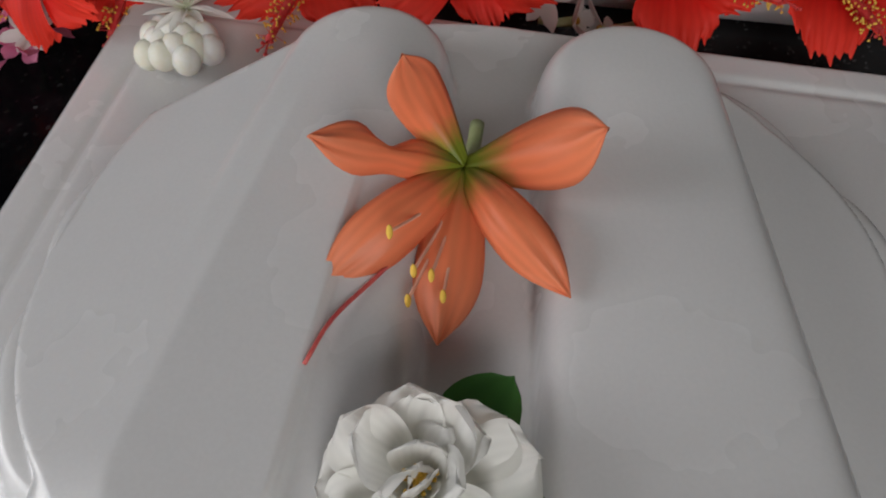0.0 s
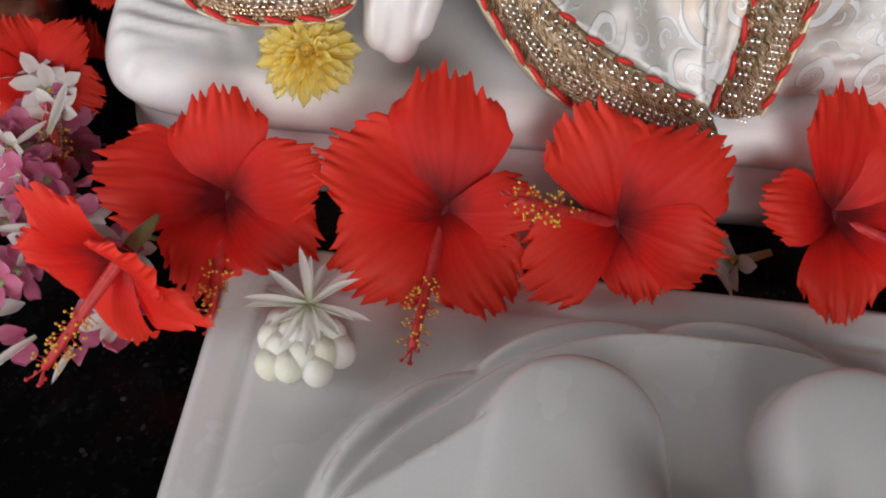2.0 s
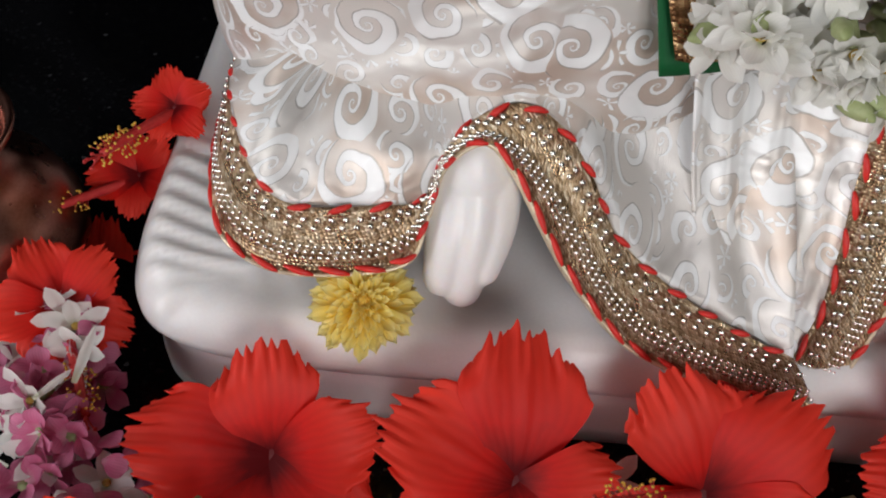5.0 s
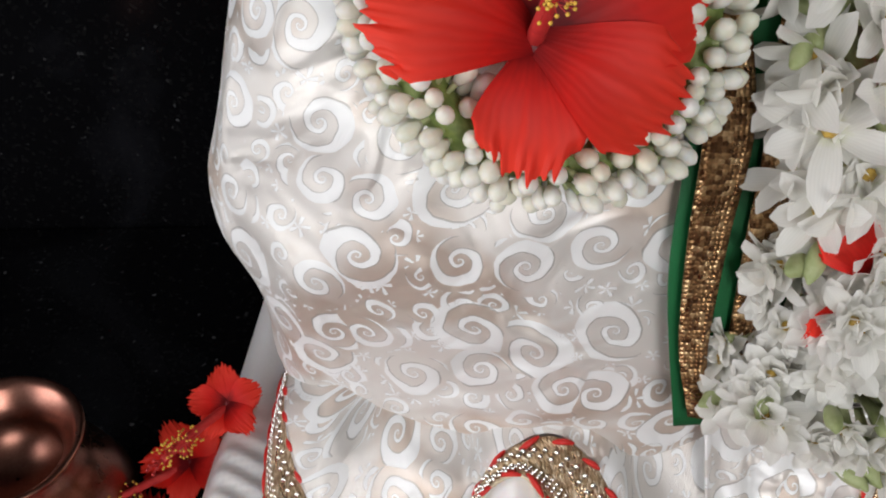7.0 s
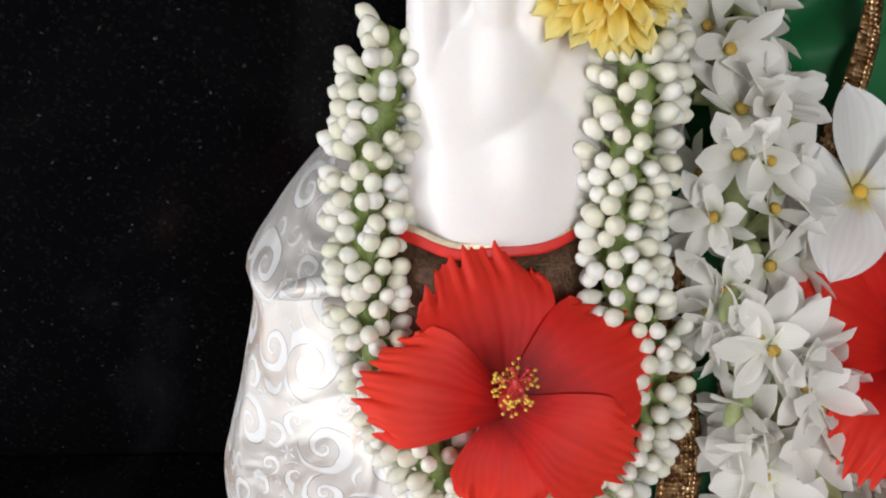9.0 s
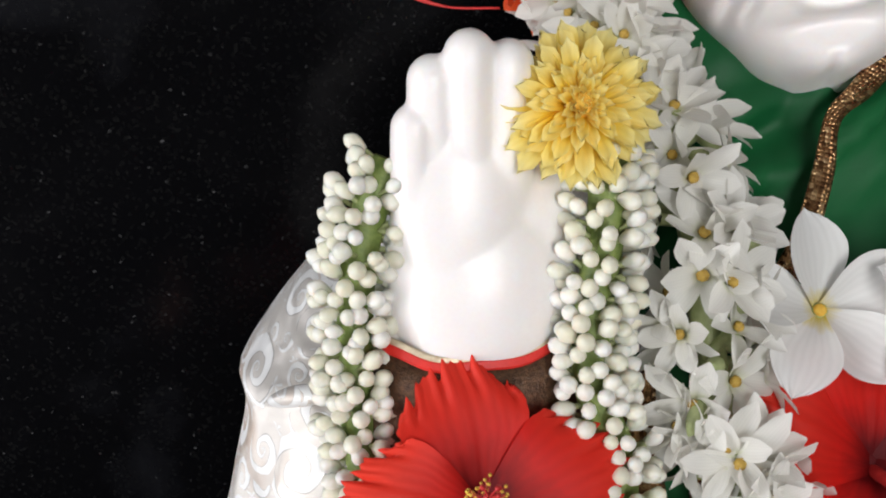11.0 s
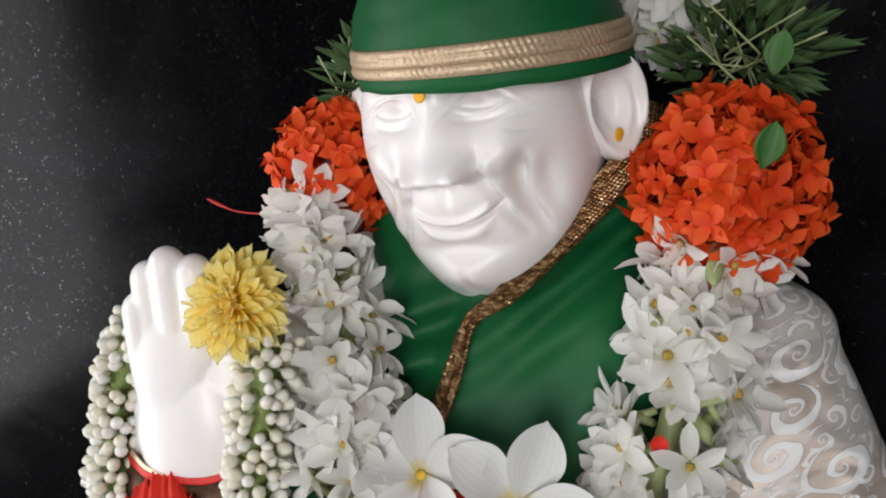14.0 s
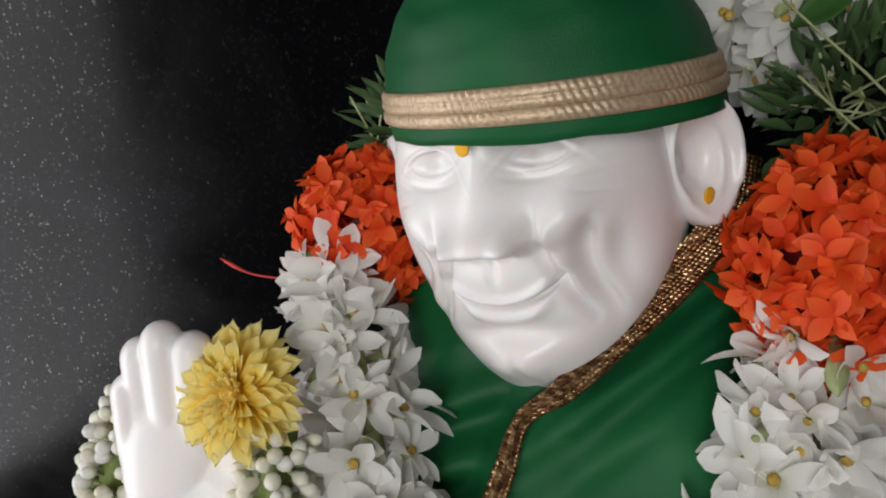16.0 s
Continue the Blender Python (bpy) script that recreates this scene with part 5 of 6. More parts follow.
def floret_mesh(name, petals, R, seed, tube_len=0.020, material=None):
    """A tuberose floret: waxy petals in whorls on a pale green tube; one mesh."""
    rnd = random.Random(seed)
    pieces, uvs, kinds = [], [], []
    for k in range(petals):
        whorl = k // 6
        size = R * rnd.uniform(0.85, 1.1) * (1 - 0.22 * whorl)
        w = R * (0.54 if petals > 6 else 0.44)
        m = petal_pose(60 * k + 25 * whorl + rnd.uniform(-9, 9), 24 + 26 * whorl + rnd.uniform(-16, 22), 0.0008, rnd.uniform(-14, 14), 0.0006 * (k % 2) + 0.001 * whorl)
        vs = []
        nu, nv = 5, 7
        curl = rnd.uniform(-0.7, 0.4)
        for j in range(nv):
            s = j / (nv - 1)
            ww = w * 0.5 * (0.35 + 0.65 * math.sin(min(1, s / 0.6) * 1.57)) * (1 if s < 0.6 else max(0.10, 1 - ((s - 0.6) / 0.4) ** 3.2))
            for i in range(nu):
                a = -1 + 2 * i / (nu - 1)
                vs.append(tuple(m @ Vector((ww * a, size * s, 0.35 * ww * a * a + curl * size * s * s * 0.6))))
                uvs.append((s, 0.5 + 0.5 * a))
        pieces.append((vs, grid_faces(nu, nv)))
        kinds += [0] * ((nu - 1) * (nv - 1))
    v, f = tube(catmull([(0, 0, 0.001), (0.0005, 0.001, -tube_len * 0.5), (0.002, 0.004, -tube_len)], 6), np.linspace(0.0034, 0.0022, 6), 7)
    pieces.append((v, f))
    uvs += [(0.05, 0.5)] * len(v)
    kinds += [1] * len(f)
    v, f = blob((0, 0, 0.0034), (0.0028, 0.0028, 0.0024), 7, 5)
    pieces.append((v, f))
    uvs += [(0.5, 0.5)] * len(v)
    kinds += [2] * len(f)
    vs, fs = merged(pieces)
    ring, eye = petals * 35, petals * 35 + 42
    for k in range(petals):
        fs.append((k * 35 + 1, k * 35 + 3, ring + k % 7))
        kinds.append(1)
    fs.append((ring, ring + 1, eye + 14))
    kinds.append(1)
    me = mesh_of(name, vs, fs, [material or white_petal, stalk, throat_gold], uvs)
    me.polygons.foreach_set("material_index", kinds)
    return me


FLORETS = [floret_mesh("floret", 6, 0.0238, k) for k in range(6)]
DOUBLE = [floret_mesh("floret", 14, 0.0165, 20 + k, 0.012) for k in range(3)]
BUD_V, BUD_F = tube(catmull([(0, 0, -0.016), (0, 0.0008, -0.006), (0, 0, 0.004), (0, -0.0006, 0.0105), (0, 0, 0.013)], 9), [0.0020, 0.0022, 0.0026, 0.0032, 0.0040, 0.0044, 0.0040, 0.0028, 0.0008], 8)
LONG_BUD = mesh_of("bud", BUD_V, BUD_F, stalk)


def strand(name, pts, count, radius, seed, label, kinds, squash=0.75):
    """Florets set round a curve, looking outward and to the front."""
    rnd = random.Random(seed)
    path = catmull(pts, 200)
    root = empty(name, Matrix.Translation(path[100]))
    off = Matrix.Translation(-Vector(path[100]))
    for k in range(count):
        u = min(199, max(0, int(200 * (k + rnd.random()) / count)))
        p = Vector(path[u])
        t = Vector(path[min(199, u + 2)] - path[max(0, u - 2)]).normalized()
        w = rnd.uniform(-115, 115)
        out = Matrix.Rotation(radians(w), 3, t) @ (Vector((0, -1, 0.12)) - t * t.dot(Vector((0, -1, 0.12)))).normalized()
        r = radius(u / 199) if callable(radius) else radius
        axis = (out + t * rnd.uniform(-0.9, 0.7) + Vector((rnd.uniform(-0.3, 0.3), -0.15, rnd.uniform(-0.2, 0.3)))).normalized()
        q = p + out * r * rnd.uniform(0.6, 1.0)
        bud = rnd.random() < 0.13
        me = LONG_BUD if bud else kinds[rnd.randrange(len(kinds))]
        s = rnd.uniform(0.82, 1.12)
        ax = axis if not bud else (axis + Vector((0, 0, -0.6))).normalized()
        link("bud" if bud else "floret", me, root, m=off @ face_at(q, ax, rnd.uniform(0, 360)) @ Matrix.Diagonal((s, s, s, 1)))
    core = path + 0
    link("string", mesh_of("string", *tube(core - path[100], 0.007, 8), stalk), root, "pale green stalks")
    tagged(root, label, "garland")


strand("garland", [(-0.052, 0.628, 0.806), (-0.036, 0.606, 0.780), (-0.016, 0.592, 0.740), (-0.002, 0.580, 0.705), (0.004, 0.566, 0.660), (0.014, 0.552, 0.610), (0.030, 0.545, 0.555), (0.042, 0.545, 0.500)],
       118, lambda u: 0.019 + 0.006 * u, 3, "garland strand of white tuberose florets on the statue's chest", FLORETS)
strand("garland", [(0.196, 0.595, 0.808), (0.190, 0.592, 0.770), (0.184, 0.590, 0.735), (0.178, 0.583, 0.700), (0.170, 0.576, 0.660), (0.160, 0.570, 0.615), (0.140, 0.560, 0.560), (0.105, 0.552, 0.500)],
       135, lambda u: 0.029, 4, "thick garland strand of white tuberose florets over the shoulder", FLORETS)
strand("garland_pendant", [(0.055, 0.552, 0.505), (0.056, 0.552, 0.470), (0.052, 0.555, 0.440), (0.046, 0.557, 0.412)], 140, lambda u: 0.044 + 0.010 * u, 5, "dense white tuberose pendant at the garland's end", DOUBLE)

# ixora balls

def ixora_mesh(seed):
    rnd = random.Random(seed)
    pieces, uvs = [], []
    for k in range(4):
        m = petal_pose(90 * k + rnd.uniform(-8, 8), 16 + rnd.uniform(-16, 22), 0.0004, rnd.uniform(-18, 18), 0)
        vs = []
        L, W = 0.0105 * rnd.uniform(0.9, 1.15), 0.0072
        for j in range(6):
            s = j / 5
            ww = W * 0.5 * (0.3 + 0.7 * math.sin(min(1, s / 0.5) * 1.57)) * (1 if s < 0.5 else max(0.02, 1 - ((s - 0.5) / 0.5) ** 1.5))
            for a in (-1, 0, 1):
                vs.append(tuple(m @ Vector((ww * a, L * s, 0.3 * ww * abs(a)))))
                uvs.append((s, 0.5 + 0.5 * a))
        pieces.append((vs, grid_faces(3, 6)))
    v, f = tube([(0, 0, 0), (0, 0, -0.006), (0, 0, -0.013)], 0.0006, 5)
    pieces.append((v, f))
    uvs += [(0.1, 0.5)] * len(v)
    return mesh_of("floret", *merged(pieces), orange_petal, uvs)


IX = [ixora_mesh(k) for k in range(4)]


def ixora(p, radii, count, seed, label):
    rnd = random.Random(seed)
    root = empty("ixora_cluster", Matrix.Translation(p))
    for k in range(count):
        z = 1 - 2 * (k + 0.5) / count
        w = k * 2.399963 + rnd.uniform(-0.3, 0.3)
        d = Vector((math.sqrt(1 - z * z) * math.cos(w), math.sqrt(1 - z * z) * math.sin(w), z))
        q = Vector([d[i] * radii[i] * (rnd.uniform(0.86, 1.08) if k % 4 else rnd.uniform(0.64, 0.80)) for i in range(3)]) * (1 + 0.16 * noise.noise(d * 2.3 + Vector((seed, 0, 0))))
        ax = (d + Vector((rnd.uniform(-0.5, 0.5), rnd.uniform(-0.5, 0.3), rnd.uniform(-0.5, 0.5)))).normalized()
        s = rnd.uniform(0.9, 1.25)
        link("floret", IX[k % 4], root, m=face_at(q, ax, rnd.uniform(0, 90)) @ Matrix.Diagonal((s, s, s, 1)))
    # added filler ball, its near-black red painting the shade between the florets
    link("core", mesh_of("core", *blob((0, 0, 0), tuple(r * 0.60 for r in radii), 20, 12), throat_core_dark), root)
    tagged(root, label, "flower cluster", "ixora clusters")


ixora((-0.042, 0.642, 0.826), (0.038, 0.034, 0.042), 230, 1, "round cluster of orange-red ixora florets in the garland")
ixora((0.196, 0.600, 0.835), (0.046, 0.036, 0.050), 295, 2, "large cluster of orange-red ixora florets in the garland")

# red petals caught in the garland
for p, turn, size in (((0.040, 0.520, 0.498), 40, 0.030), ((0.034, 0.522, 0.490), 150, 0.026), ((0.176, 0.548, 0.700), 20, 0.012)):
    ob = link("loose_petal", HIB_PETALS[0], m=face_at(p, (-0.1, -0.95, 0.2), turn) @ Matrix.Diagonal((size, size, size, 1)))
    tagged(ob, "crumpled red petal caught among white garland florets", "petal", "red petals")

# green sprigs
SPRIG = [petal_mesh("leaf", 0.020, 0.0065, grey_green, peak=0.45, point=0.9, cup=0.5, curl=0.2 * k - 0.2, foot=0.2, seed=k, nu=5, nv=7) for k in range(3)]
LEAF = [petal_mesh("leaf", 1.0, 0.62, leaf_green, peak=0.5, point=0.4, cup=0.3, curl=-0.2, foot=0.1, seed=k, nu=9, nv=11) for k in range(2)]


def sprigs(p, radii, count, seed, label, up):
    rnd = random.Random(seed)
    root = empty("green_sprig", Matrix.Translation(p))
    for k in range(count):
        d = Vector((rnd.gauss(0, 1), rnd.gauss(0, 1), rnd.gauss(0, 1))).normalized()
        q = Vector([d[i] * radii[i] * rnd.uniform(0.45, 1.0) for i in range(3)])
        lie = (d + Vector(up) * 0.5 + Vector((rnd.uniform(-0.4, 0.4), -0.3, rnd.uniform(-0.4, 0.4)))).normalized()
        s = rnd.uniform(0.7, 1.3)
        m = Matrix.Translation(q) @ lie.to_track_quat("Y", "Z").to_matrix().to_4x4() @ pose(0, 0, 0, 0, rnd.uniform(-60, 60), 0)
        link("leaf", SPRIG[k % 3], root, m=m @ Matrix.Diagonal((s, s, s, 1)))
    stems = [tube(catmull([(0, 0, 0), tuple(Vector((rnd.uniform(-1, 1), rnd.uniform(-1, 0.4), rnd.uniform(-1, 1))) * radii[0] * 0.7), tuple(Vector((rnd.uniform(-1, 1), rnd.uniform(-1, 0.4), rnd.uniform(-1, 1))) * radii[0])], 7), 0.0007, 5) for _ in range(14)]
    tagged(link("stem_tuft", mesh_of("stem_tuft", *merged(stems), stalk), root), kind="stuff")
    tagged(root, label, "leaves", "green sprigs")


sprigs((0.200, 0.640, 0.910), (0.042, 0.035, 0.042), 230, 1, "bunch of small green leaf sprigs in the garland", (0.3, -0.3, 0.5))
sprigs((-0.030, 0.680, 0.880), (0.034, 0.030, 0.036), 150, 2, "bunch of small green leaf sprigs behind the cluster", (-0.6, -0.2, 0.6))
strand("garland", [(0.150, 0.690, 0.925), (0.165, 0.670, 0.955), (0.190, 0.660, 0.985)], 34, 0.026, 9, "white tuberose florets behind the head wrap", FLORETS)


def loose_leaf(p, along, facing, size, label):
    y = Vector(along).normalized()
    z = Vector(facing)
    z = (z - z.dot(y) * y).normalized()
    x = y.cross(z)
    ob = link("leaf", LEAF[0], m=Matrix(((x.x, y.x, z.x, p[0]), (x.y, y.y, z.y, p[1]), (x.z, y.z, z.z, p[2]), (0, 0, 0, 1))) @ Matrix.Diagonal((size, size, size, 1)))
    tagged(thick(ob, 0.02), label, "leaf", "loose green leaves")


loose_leaf((0.208, 0.560, 0.848), (0.2, -0.2, 1), (0.1, -1, 0.1), 0.024, "round dark green leaf on the orange cluster")
loose_leaf((0.212, 0.590, 0.895), (0.1, -0.2, 1), (-0.3, -1, 0.2), 0.024, "green leaf among the garland sprigs")
loose_leaf((0.165, 0.632, 0.940), (0.7, -0.2, 0.5), (-0.3, -1, 0.5), 0.030, "bright green leaf at the garland's top")
v, f = tube(catmull([(-0.085, 0.632, 0.795), (-0.110, 0.637, 0.795), (-0.132, 0.641, 0.801)], 10), [0.0006] * 6 + [0.0009, 0.0013, 0.0012, 0.0004], 6)
tagged(link("flower_stalk", mesh_of("flower_stalk", v, f, column_red)), "thin red ixora bud stalk jutting from the garland", "stalk")

# bud strings beside the palm
RB_V, RB_F = tube([(0, 0, -0.0040), (0, 0, -0.0025), (0, 0, 0.0), (0, 0, 0.0025), (0, 0, 0.0045), (0, 0, 0.0058), (0, 0, 0.0065)], [0.0016, 0.0026, 0.0037, 0.0040, 0.0033, 0.0018, 0.0005], 10)
BV2, BF2 = tube([(0, 0, -0.0120), (0, 0, -0.008), (0, 0, -0.0035)], [0.0009, 0.0011, 0.0016], 5)
rb_v, rb_f = merged([(RB_V, RB_F), (BV2, BF2)])
ROUND_BUD = mesh_of("bud", rb_v, rb_f, [bud_white, stalk])
ROUND_BUD.polygons.foreach_set("material_index", [0] * len(RB_F) + [1] * len(BF2))


def bud_string(pts, count, radius, seed, label):
    rnd = random.Random(seed)
    path = catmull(pts, 240)
    root = empty("bud_garland", Matrix.Translation(path[120]))
    c = Vector(path[120])
    rows = count // 8
    for k in range(rows * 8):
        u = min(239, 239 * (k // 8 + rnd.uniform(0.0, 0.9)) / rows)
        p = Vector(path[int(u)])
        t = Vector(path[min(239, int(u) + 3)] - path[max(0, int(u) - 3)]).normalized()
        w = radians(-130 + 260 * ((k % 8) + 0.5 * ((k // 8) % 2) + rnd.uniform(-0.35, 0.35)) / 8)
        fr = Vector((0, -1, 0.05))
        out = Matrix.Rotation(w, 3, t) @ (fr - t * t.dot(fr)).normalized()
        q = p + out * radius * rnd.uniform(0.80, 1.12)
        s = rnd.uniform(0.82, 1.04)
        link("bud", ROUND_BUD, root, m=Matrix.Translation(-c) @ face_at(q, (out - t * rnd.uniform(0.0, 0.5) + Vector((rnd.uniform(-0.3, 0.3), 0, rnd.uniform(-0.3, 0.3)))).normalized(), 0) @ Matrix.Diagonal((s, s, s * rnd.uniform(0.95, 1.2), 1)))
    link("stem", mesh_of("stem", *tube(path - path[120], radius * 0.55, 8), bud_stem), root, "green stem")
    tagged(root, label, "garland", "bud garlands")


bud_string([(-0.136, 0.574, 0.726), (-0.145, 0.574, 0.704), (-0.150, 0.574, 0.668), (-0.149, 0.572, 0.630), (-0.145, 0.564, 0.595), (-0.132, 0.553, 0.564), (-0.110, 0.545, 0.543), (-0.080, 0.543, 0.538)],
           264, 0.0152, 1, "string of round ivory tuberose buds on green stems")
bud_string([(-0.046, 0.562, 0.735), (-0.046, 0.558, 0.700), (-0.049, 0.558, 0.665), (-0.047, 0.556, 0.632), (-0.034, 0.553, 0.600), (-0.036, 0.548, 0.565), (-0.055, 0.544, 0.545), (-0.080, 0.543, 0.538)],
           256, 0.0152, 2, "string of round ivory tuberose buds beside the palm")

# lily on the plaque
LILY = (0.008, 0.278, 0.222)


def lily():
    root = empty("lily", Matrix.Translation(LILY))
    c = Vector(LILY)
    for tip, width, face, belly, bite in (((-0.014, 0.277, 0.269), 0.022, (0.1, -0.8, 0.6), -0.008, 0.0), ((0.056, 0.256, 0.252), 0.029, (0.1, -0.7, 0.7), -0.005, 0.0), ((-0.046, 0.256, 0.249), 0.021, (0.1, -0.7, 0.7), 0.003, 0.75),
                                          ((0.044, 0.225, 0.203), 0.020, (-0.3, -0.6, 0.8), 0.014, 0.0), ((-0.044, 0.233, 0.201), 0.023, (0.3, -0.6, 0.8), 0.014, 0.0), ((-0.002, 0.215, 0.190), 0.025, (0, -0.5, 0.85), 0.006, 0.0)):
        b = Vector(tip) - c
        L = b.length
        y = b.normalized()
        z = Vector(face)
        z = (z - z.dot(y) * y).normalized()
        x = y.cross(z)
        nu, nv = 11, 18
        vs, uv = [], []
        for j in range(nv):
            s = j / (nv - 1)
            w = width * 0.5 * (0.30 + 0.70 * math.sin(min(1, s / 0.60) * 1.57) ** 1.1) * (1 if s < 0.62 else max(0.03, 1 - ((s - 0.62) / 0.38) ** 2.0))
            for i in range(nu):
                a = -1 + 2 * i / (nu - 1)
                reach = 1 - bite * math.exp(-((s - 0.50) / 0.13) ** 2) * (1 if a > 0 else 0.35)
                q = y * (L * s) + x * (w * a * reach) + z * (belly * math.sin(math.pi * s) - 0.45 * w * a * a + 0.0014 * math.exp(-(a / 0.12) ** 2) + 0.0010 * math.sin(a * 7 + s * 8) * s)
                vs.append(tuple(q))
                uv.append((s, 0.5 + 0.5 * a))
        thick(link("petal", mesh_of("petal", vs, grid_faces(nu, nv), salmon_petal, uv), root), 0.0005)
    for k, end in enumerate(((-0.018, 0.232, 0.226), (-0.010, 0.226, 0.214), (-0.004, 0.226, 0.212), (-0.012, 0.221, 0.205), (0.000, 0.222, 0.206))):
        e = Vector(end) - c
        fil = link("stamen", mesh_of("stamen", *tube(catmull([(0, -0.004, -0.002), tuple(e * 0.55 + Vector((0, 0, -0.004))), tuple(e)], 12), 0.0006, 6), filament_m), root, "thin pale filament")
        link("anther", mesh_of("anther", *blob(tuple(e), (0.0012, 0.0012, 0.0030), 10, 8), pollen), fil, "yellow anther")
    link("style", mesh_of("style", *tube(catmull([(0, -0.006, -0.004), (-0.028, -0.040, -0.016), (-0.045, -0.062, -0.020), (-0.053, -0.080, -0.024)], 20), 0.0008, 7), style_pink), root, "long dark red style")
    link("stem", mesh_of("stem", *tube(catmull([(0, 0.002, -0.004), (0.004, 0.018, -0.002), (0.006, 0.030, 0.002)], 8), [0.006, 0.005, 0.004, 0.0034, 0.003, 0.003, 0.003, 0.003], 10), stalk), root, "short green stem")
    tagged(root, "salmon-orange lily with insect-nibbled petals lying on the plaque", "flower")


lily()

# white florets behind the row
for p, ax in (((0.078, 0.500, 0.185), (0.9, -0.3, 0.3)), ((0.100, 0.505, 0.178), (-0.9, -0.2, 0.1)), ((0.060, 0.508, 0.200), (0.2, -0.8, 0.5)), ((-0.020, 0.512, 0.200), (0.2, -0.8, 0.5))):
    ob = link("tuberose_floret", FLORETS[1], m=face_at(p, ax, 10))
    tagged(ob, "white tuberose floret behind the hibiscus row", "flower", "loose tuberose florets")

FRAME = LEVEL

def pot():
    root = empty("copper_pot", pose(-0.354, 0.606, ALTAR_Z))
    n = 56

    def turned(name, prof, label=""):
        vs = [(r * math.cos(2 * math.pi * i / n), r * math.sin(2 * math.pi * i / n), z) for r, z in prof for i in range(n)]
        link(name, mesh_of(name, vs, grid_faces(n, len(prof), wrap=True), copper), root, label)

    turned("body", [(0.001, 0.001), (0.028, 0.0), (0.032, 0.003), (0.050, 0.016), (0.061, 0.036), (0.062, 0.052), (0.054, 0.074), (0.040, 0.088), (0.033, 0.096), (0.032, 0.104)], "round-bellied copper body")
    turned("rim", [(0.032, 0.104), (0.035, 0.110), (0.041, 0.116), (0.0440, 0.119), (0.0450, 0.122), (0.043, 0.1230), (0.038, 0.118), (0.032, 0.110), (0.029, 0.102), (0.029, 0.085), (0.001, 0.083)], "flared copper rim")
    tagged(root, "small worn copper pot standing on the altar", "pot")


pot()

# white rose-like flower at the front
WR = [petal_mesh("petal", 1.0, 0.92, white_petal, peak=0.66, cup=0.4, curl=c, ruffle=0.13, waves=4, foot=0.3, seed=60 + k, nu=13, nv=13) for k, c in enumerate((0.5, 0.2, -0.4, 0.7))]


def white_flower():
    rnd = random.Random(8)
    root = empty("gardenia", face_at((-0.007, 0.094, 0.152), (0.0, -0.25, 0.97), 0))
    for n, size, lift, up in ((9, 0.031, 4, -0.002), (9, 0.028, 20, 0.001), (7, 0.022, 40, 0.003), (5, 0.014, 58, 0.005)):
        for k in range(n):
            z = size * rnd.uniform(0.85, 1.1)
            link("petal", WR[rnd.randrange(4)], root, m=petal_pose(360 * k / n + rnd.uniform(-14, 14) + 20 * (n == 8), lift + rnd.uniform(-18, 22), 0.002, rnd.uniform(-34, 34), up) @ Matrix.Diagonal((z, z, z, 1)))
    st = []
    for _ in range(40):
        w, r = rnd.uniform(0, 6.28), rnd.uniform(0, 0.006)
        st.append(tube([(0, 0, 0.003), (r * 0.6 * math.cos(w), r * 0.6 * math.sin(w), 0.010), (r * math.cos(w), r * math.sin(w), 0.014)], 0.0005, 4))
        st.append(blob((r * math.cos(w), r * math.sin(w), 0.014), (0.0009,) * 3, 6, 4))
    tagged(link("stamens", mesh_of("stamens", *merged(st), pollen), root, "golden stamens"), kind="stuff")
    for turn, size in ((-40, 0.042), (-95, 0.034)):
        link("leaf", LEAF[1], root, m=petal_pose(turn, -4, 0.006, 0, -0.008) @ Matrix.Diagonal((size, size, size, 1)), label="dark green leaf")
    tagged(root, "white many-petalled flower with golden centre on the plaque", "flower")


white_flower()

# jasmine clump on the plaque rim


def jasmine():
    rnd = random.Random(4)
    root = empty("jasmine_clump", pose(-0.142, 0.366, 0.076))
    for k in range(15):
        w = 2.4 * k
        r = 0.017 * math.sqrt((k + 0.5) / 15)
        q = (r * math.cos(w) * 1.1, r * math.sin(w) - 0.004, 0.0115 + 0.006 * (1 - (r / 0.017) ** 2))
        link("bud", mesh_of("bud", *blob(q, (0.0078, 0.0078, 0.0092), 14, 10), bud_white), root)
    for k in range(17):
        w = 360 * k / 17 + rnd.uniform(-8, 8)
        size = 0.030 * rnd.uniform(0.8, 1.15)
        link("petal", SPIKE[k % 2], root, m=pose(0.004, 0.012, 0.024) @ petal_pose(w, rnd.uniform(-12, 34), 0.001, rnd.uniform(-20, 20), 0) @ Matrix.Diagonal((size, size, size, 1)))
    tagged(root, "clump of white jasmine buds with narrow pointed petals", "flower")


SPIKE = [petal_mesh("petal", 1.0, 0.17, white_petal, peak=0.5, point=0.5, cup=0.9, curl=0.15 - 0.3 * k, foot=0.5, seed=80 + k, nu=6, nv=9) for k in range(2)]
jasmine()

# loose pink and white flowers heaped beside the base
PINK = [petal_mesh("petal", 1.0, 0.80, pink_petal, peak=0.65, cup=0.3, curl=-0.3, ruffle=0.06, foot=0.15, seed=90 + k, nu=9, nv=10) for k in range(3)]


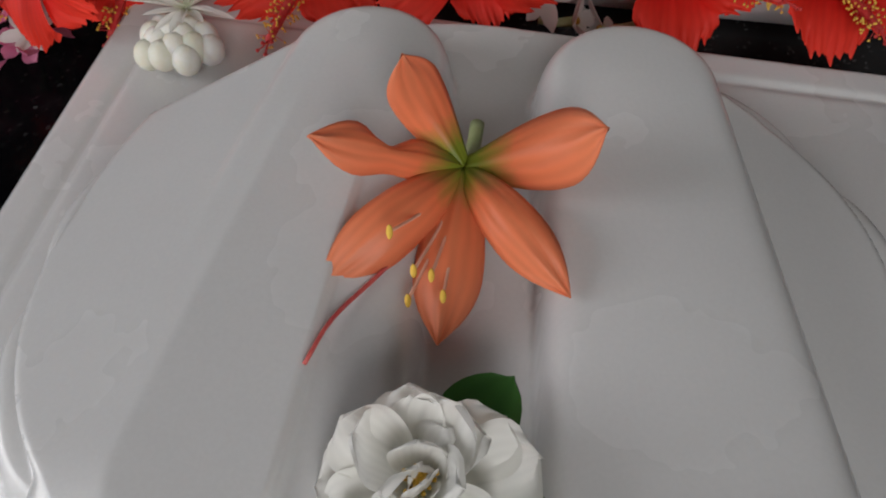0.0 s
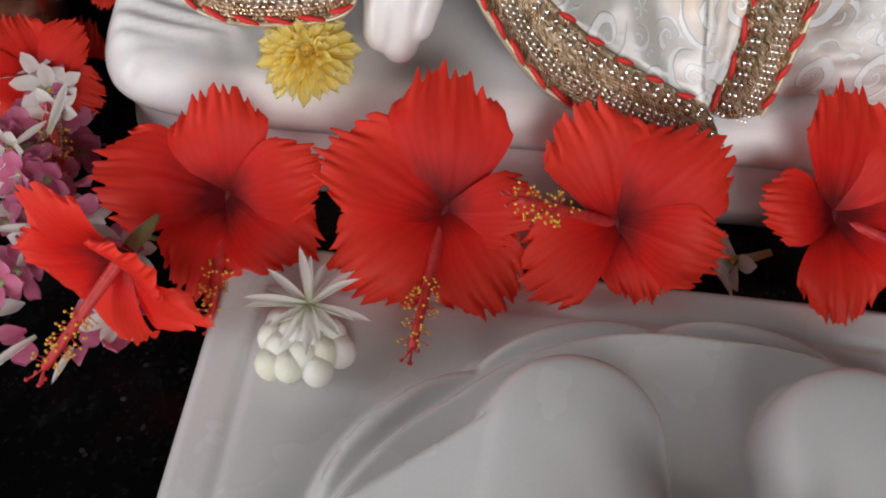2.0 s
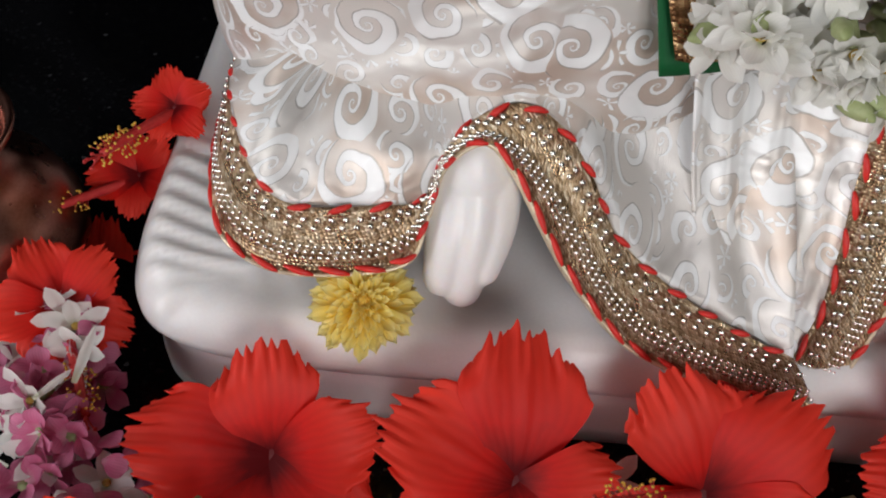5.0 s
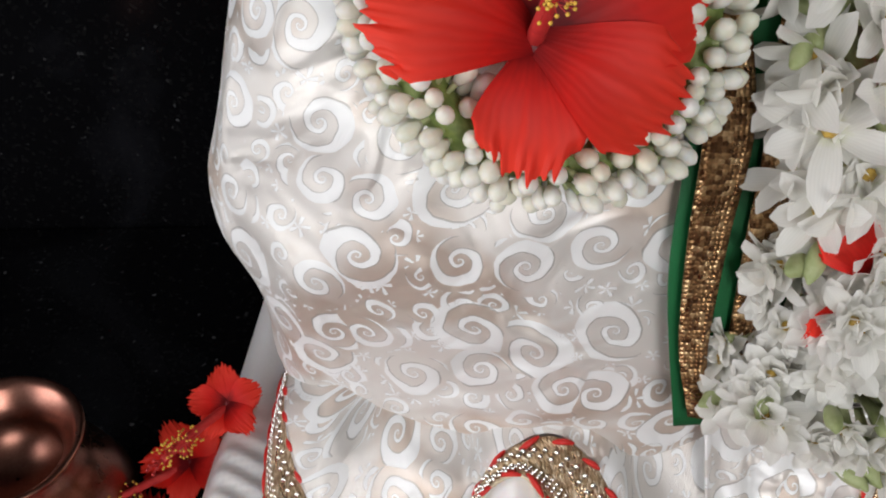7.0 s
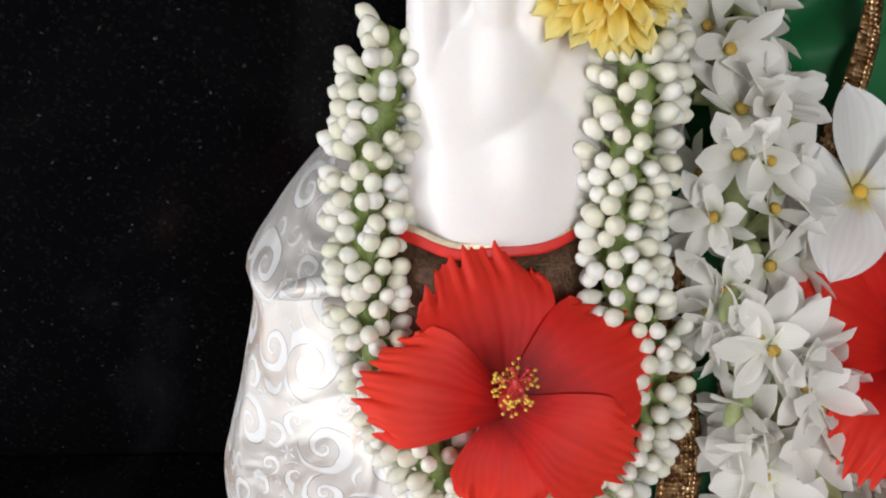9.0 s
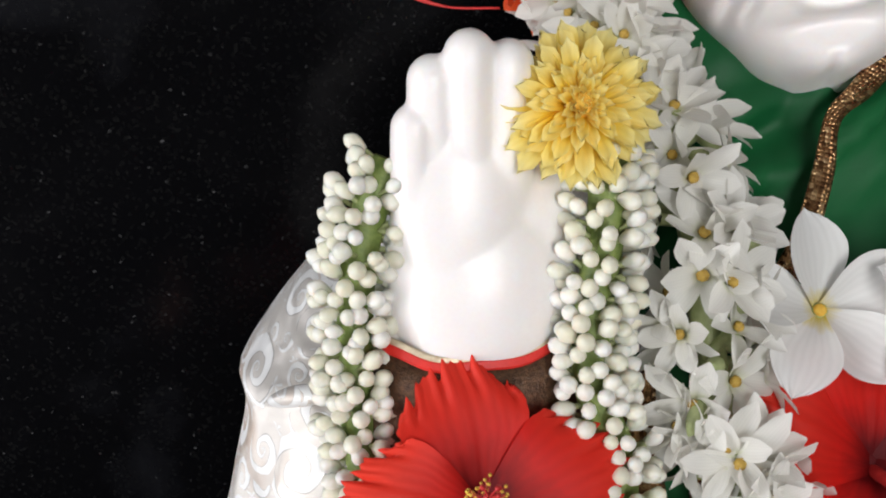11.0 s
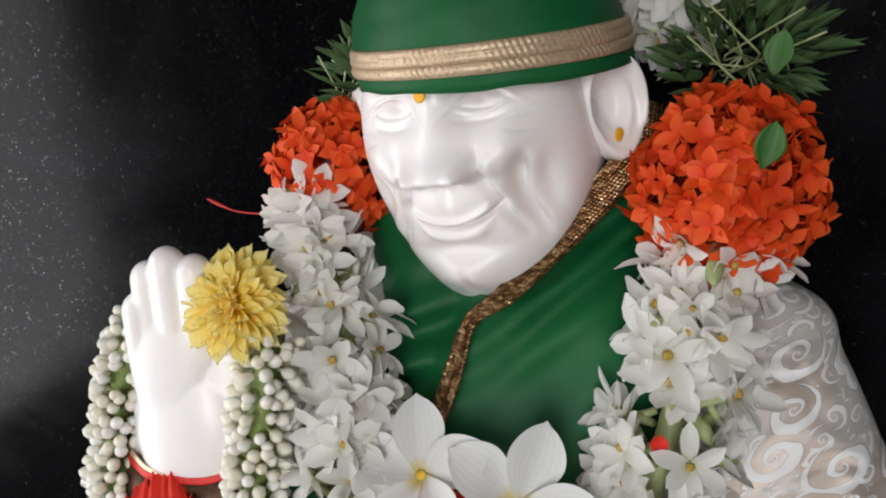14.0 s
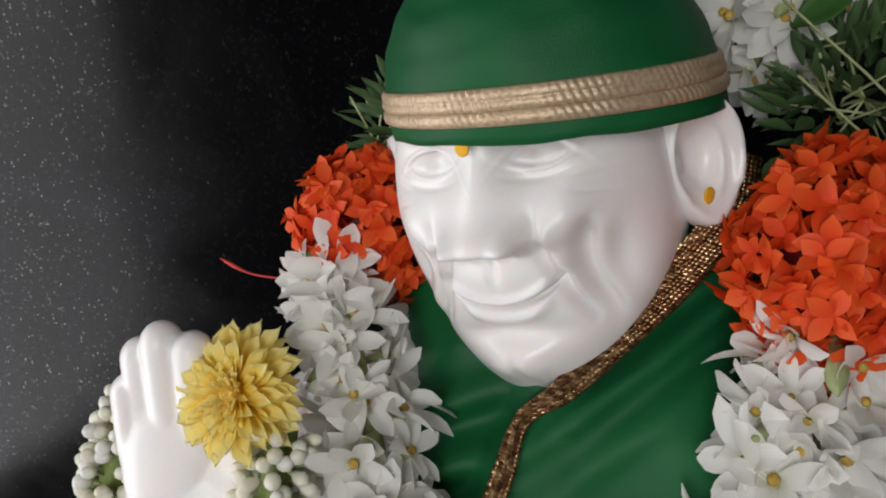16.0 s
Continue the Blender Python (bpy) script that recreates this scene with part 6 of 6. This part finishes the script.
def pink_flower(p, axis, R, spin):
    root = empty("pink_flower", face_at(p, axis, spin))
    for k in range(5):
        link("petal", PINK[k % 3], root, m=petal_pose(72 * k, 24 + 9 * (k % 3), 0.001, 12, 0) @ Matrix.Diagonal((R, R, R, 1)))
    link("tube", mesh_of("tube", *tube([(0, 0, -0.016), (0, 0, -0.006), (0, 0, 0.001)], [0.0012, 0.0018, 0.003], 7), stalk), root)
    tagged(root, "small pink five-petalled flower in the heap", "flower", "pink flowers")


rnd = random.Random(21)
for k in range(60):
    x, y = rnd.uniform(-0.340, -0.236), rnd.uniform(0.385, 0.560)
    if x > -0.270 and y > 0.46:
        x -= 0.03
    hgt = 0.050 * math.exp(-((x + 0.285) / 0.05) ** 2) * sstep(0.36, 0.42, np.array(y))
    z = ALTAR_Z + 0.010 + hgt * rnd.uniform(0.4, 1.0)
    ax = (rnd.uniform(-0.6, 0.6), rnd.uniform(-0.9, 0.0), rnd.uniform(0.3, 1.0))
    if k % 6 < 4:
        pink_flower((x, y, float(z)), ax, rnd.uniform(0.013, 0.018), rnd.uniform(0, 72))
    else:
        ob = link("tuberose_floret", FLORETS[k % 4], m=face_at((x, y, float(z) + 0.002), ax, rnd.uniform(0, 60)) @ Matrix.Diagonal((0.8, 0.8, 0.8, 1)))
        tagged(ob, "loose white tuberose floret in the heap", "flower", "loose tuberose florets")
for k in range(46):
    x, y = rnd.uniform(-0.345, -0.232), rnd.uniform(0.375, 0.530)
    hgt = 0.050 * math.exp(-((x + 0.285) / 0.05) ** 2) * sstep(0.36, 0.42, np.array(y))
    z = ALTAR_Z + 0.012 + float(hgt) * rnd.uniform(0.7, 1.15)
    if x > -0.255 and y > 0.46:
        x -= 0.03
    size = rnd.uniform(0.020, 0.032) if k % 3 == 0 else rnd.uniform(0.013, 0.019)
    m = pose(x, y, z, rnd.uniform(-30, 40), rnd.uniform(-40, 40), rnd.uniform(0, 360)) @ Matrix.Diagonal((size, size, size, 1))
    ob = link("loose_petal", SPIKE[k % 2] if k % 3 == 0 else PINK[k % 3], m=m)
    tagged(ob, "loose narrow white petal in the heap" if k % 3 == 0 else "loose pink petal in the heap", "petal", "loose petals")
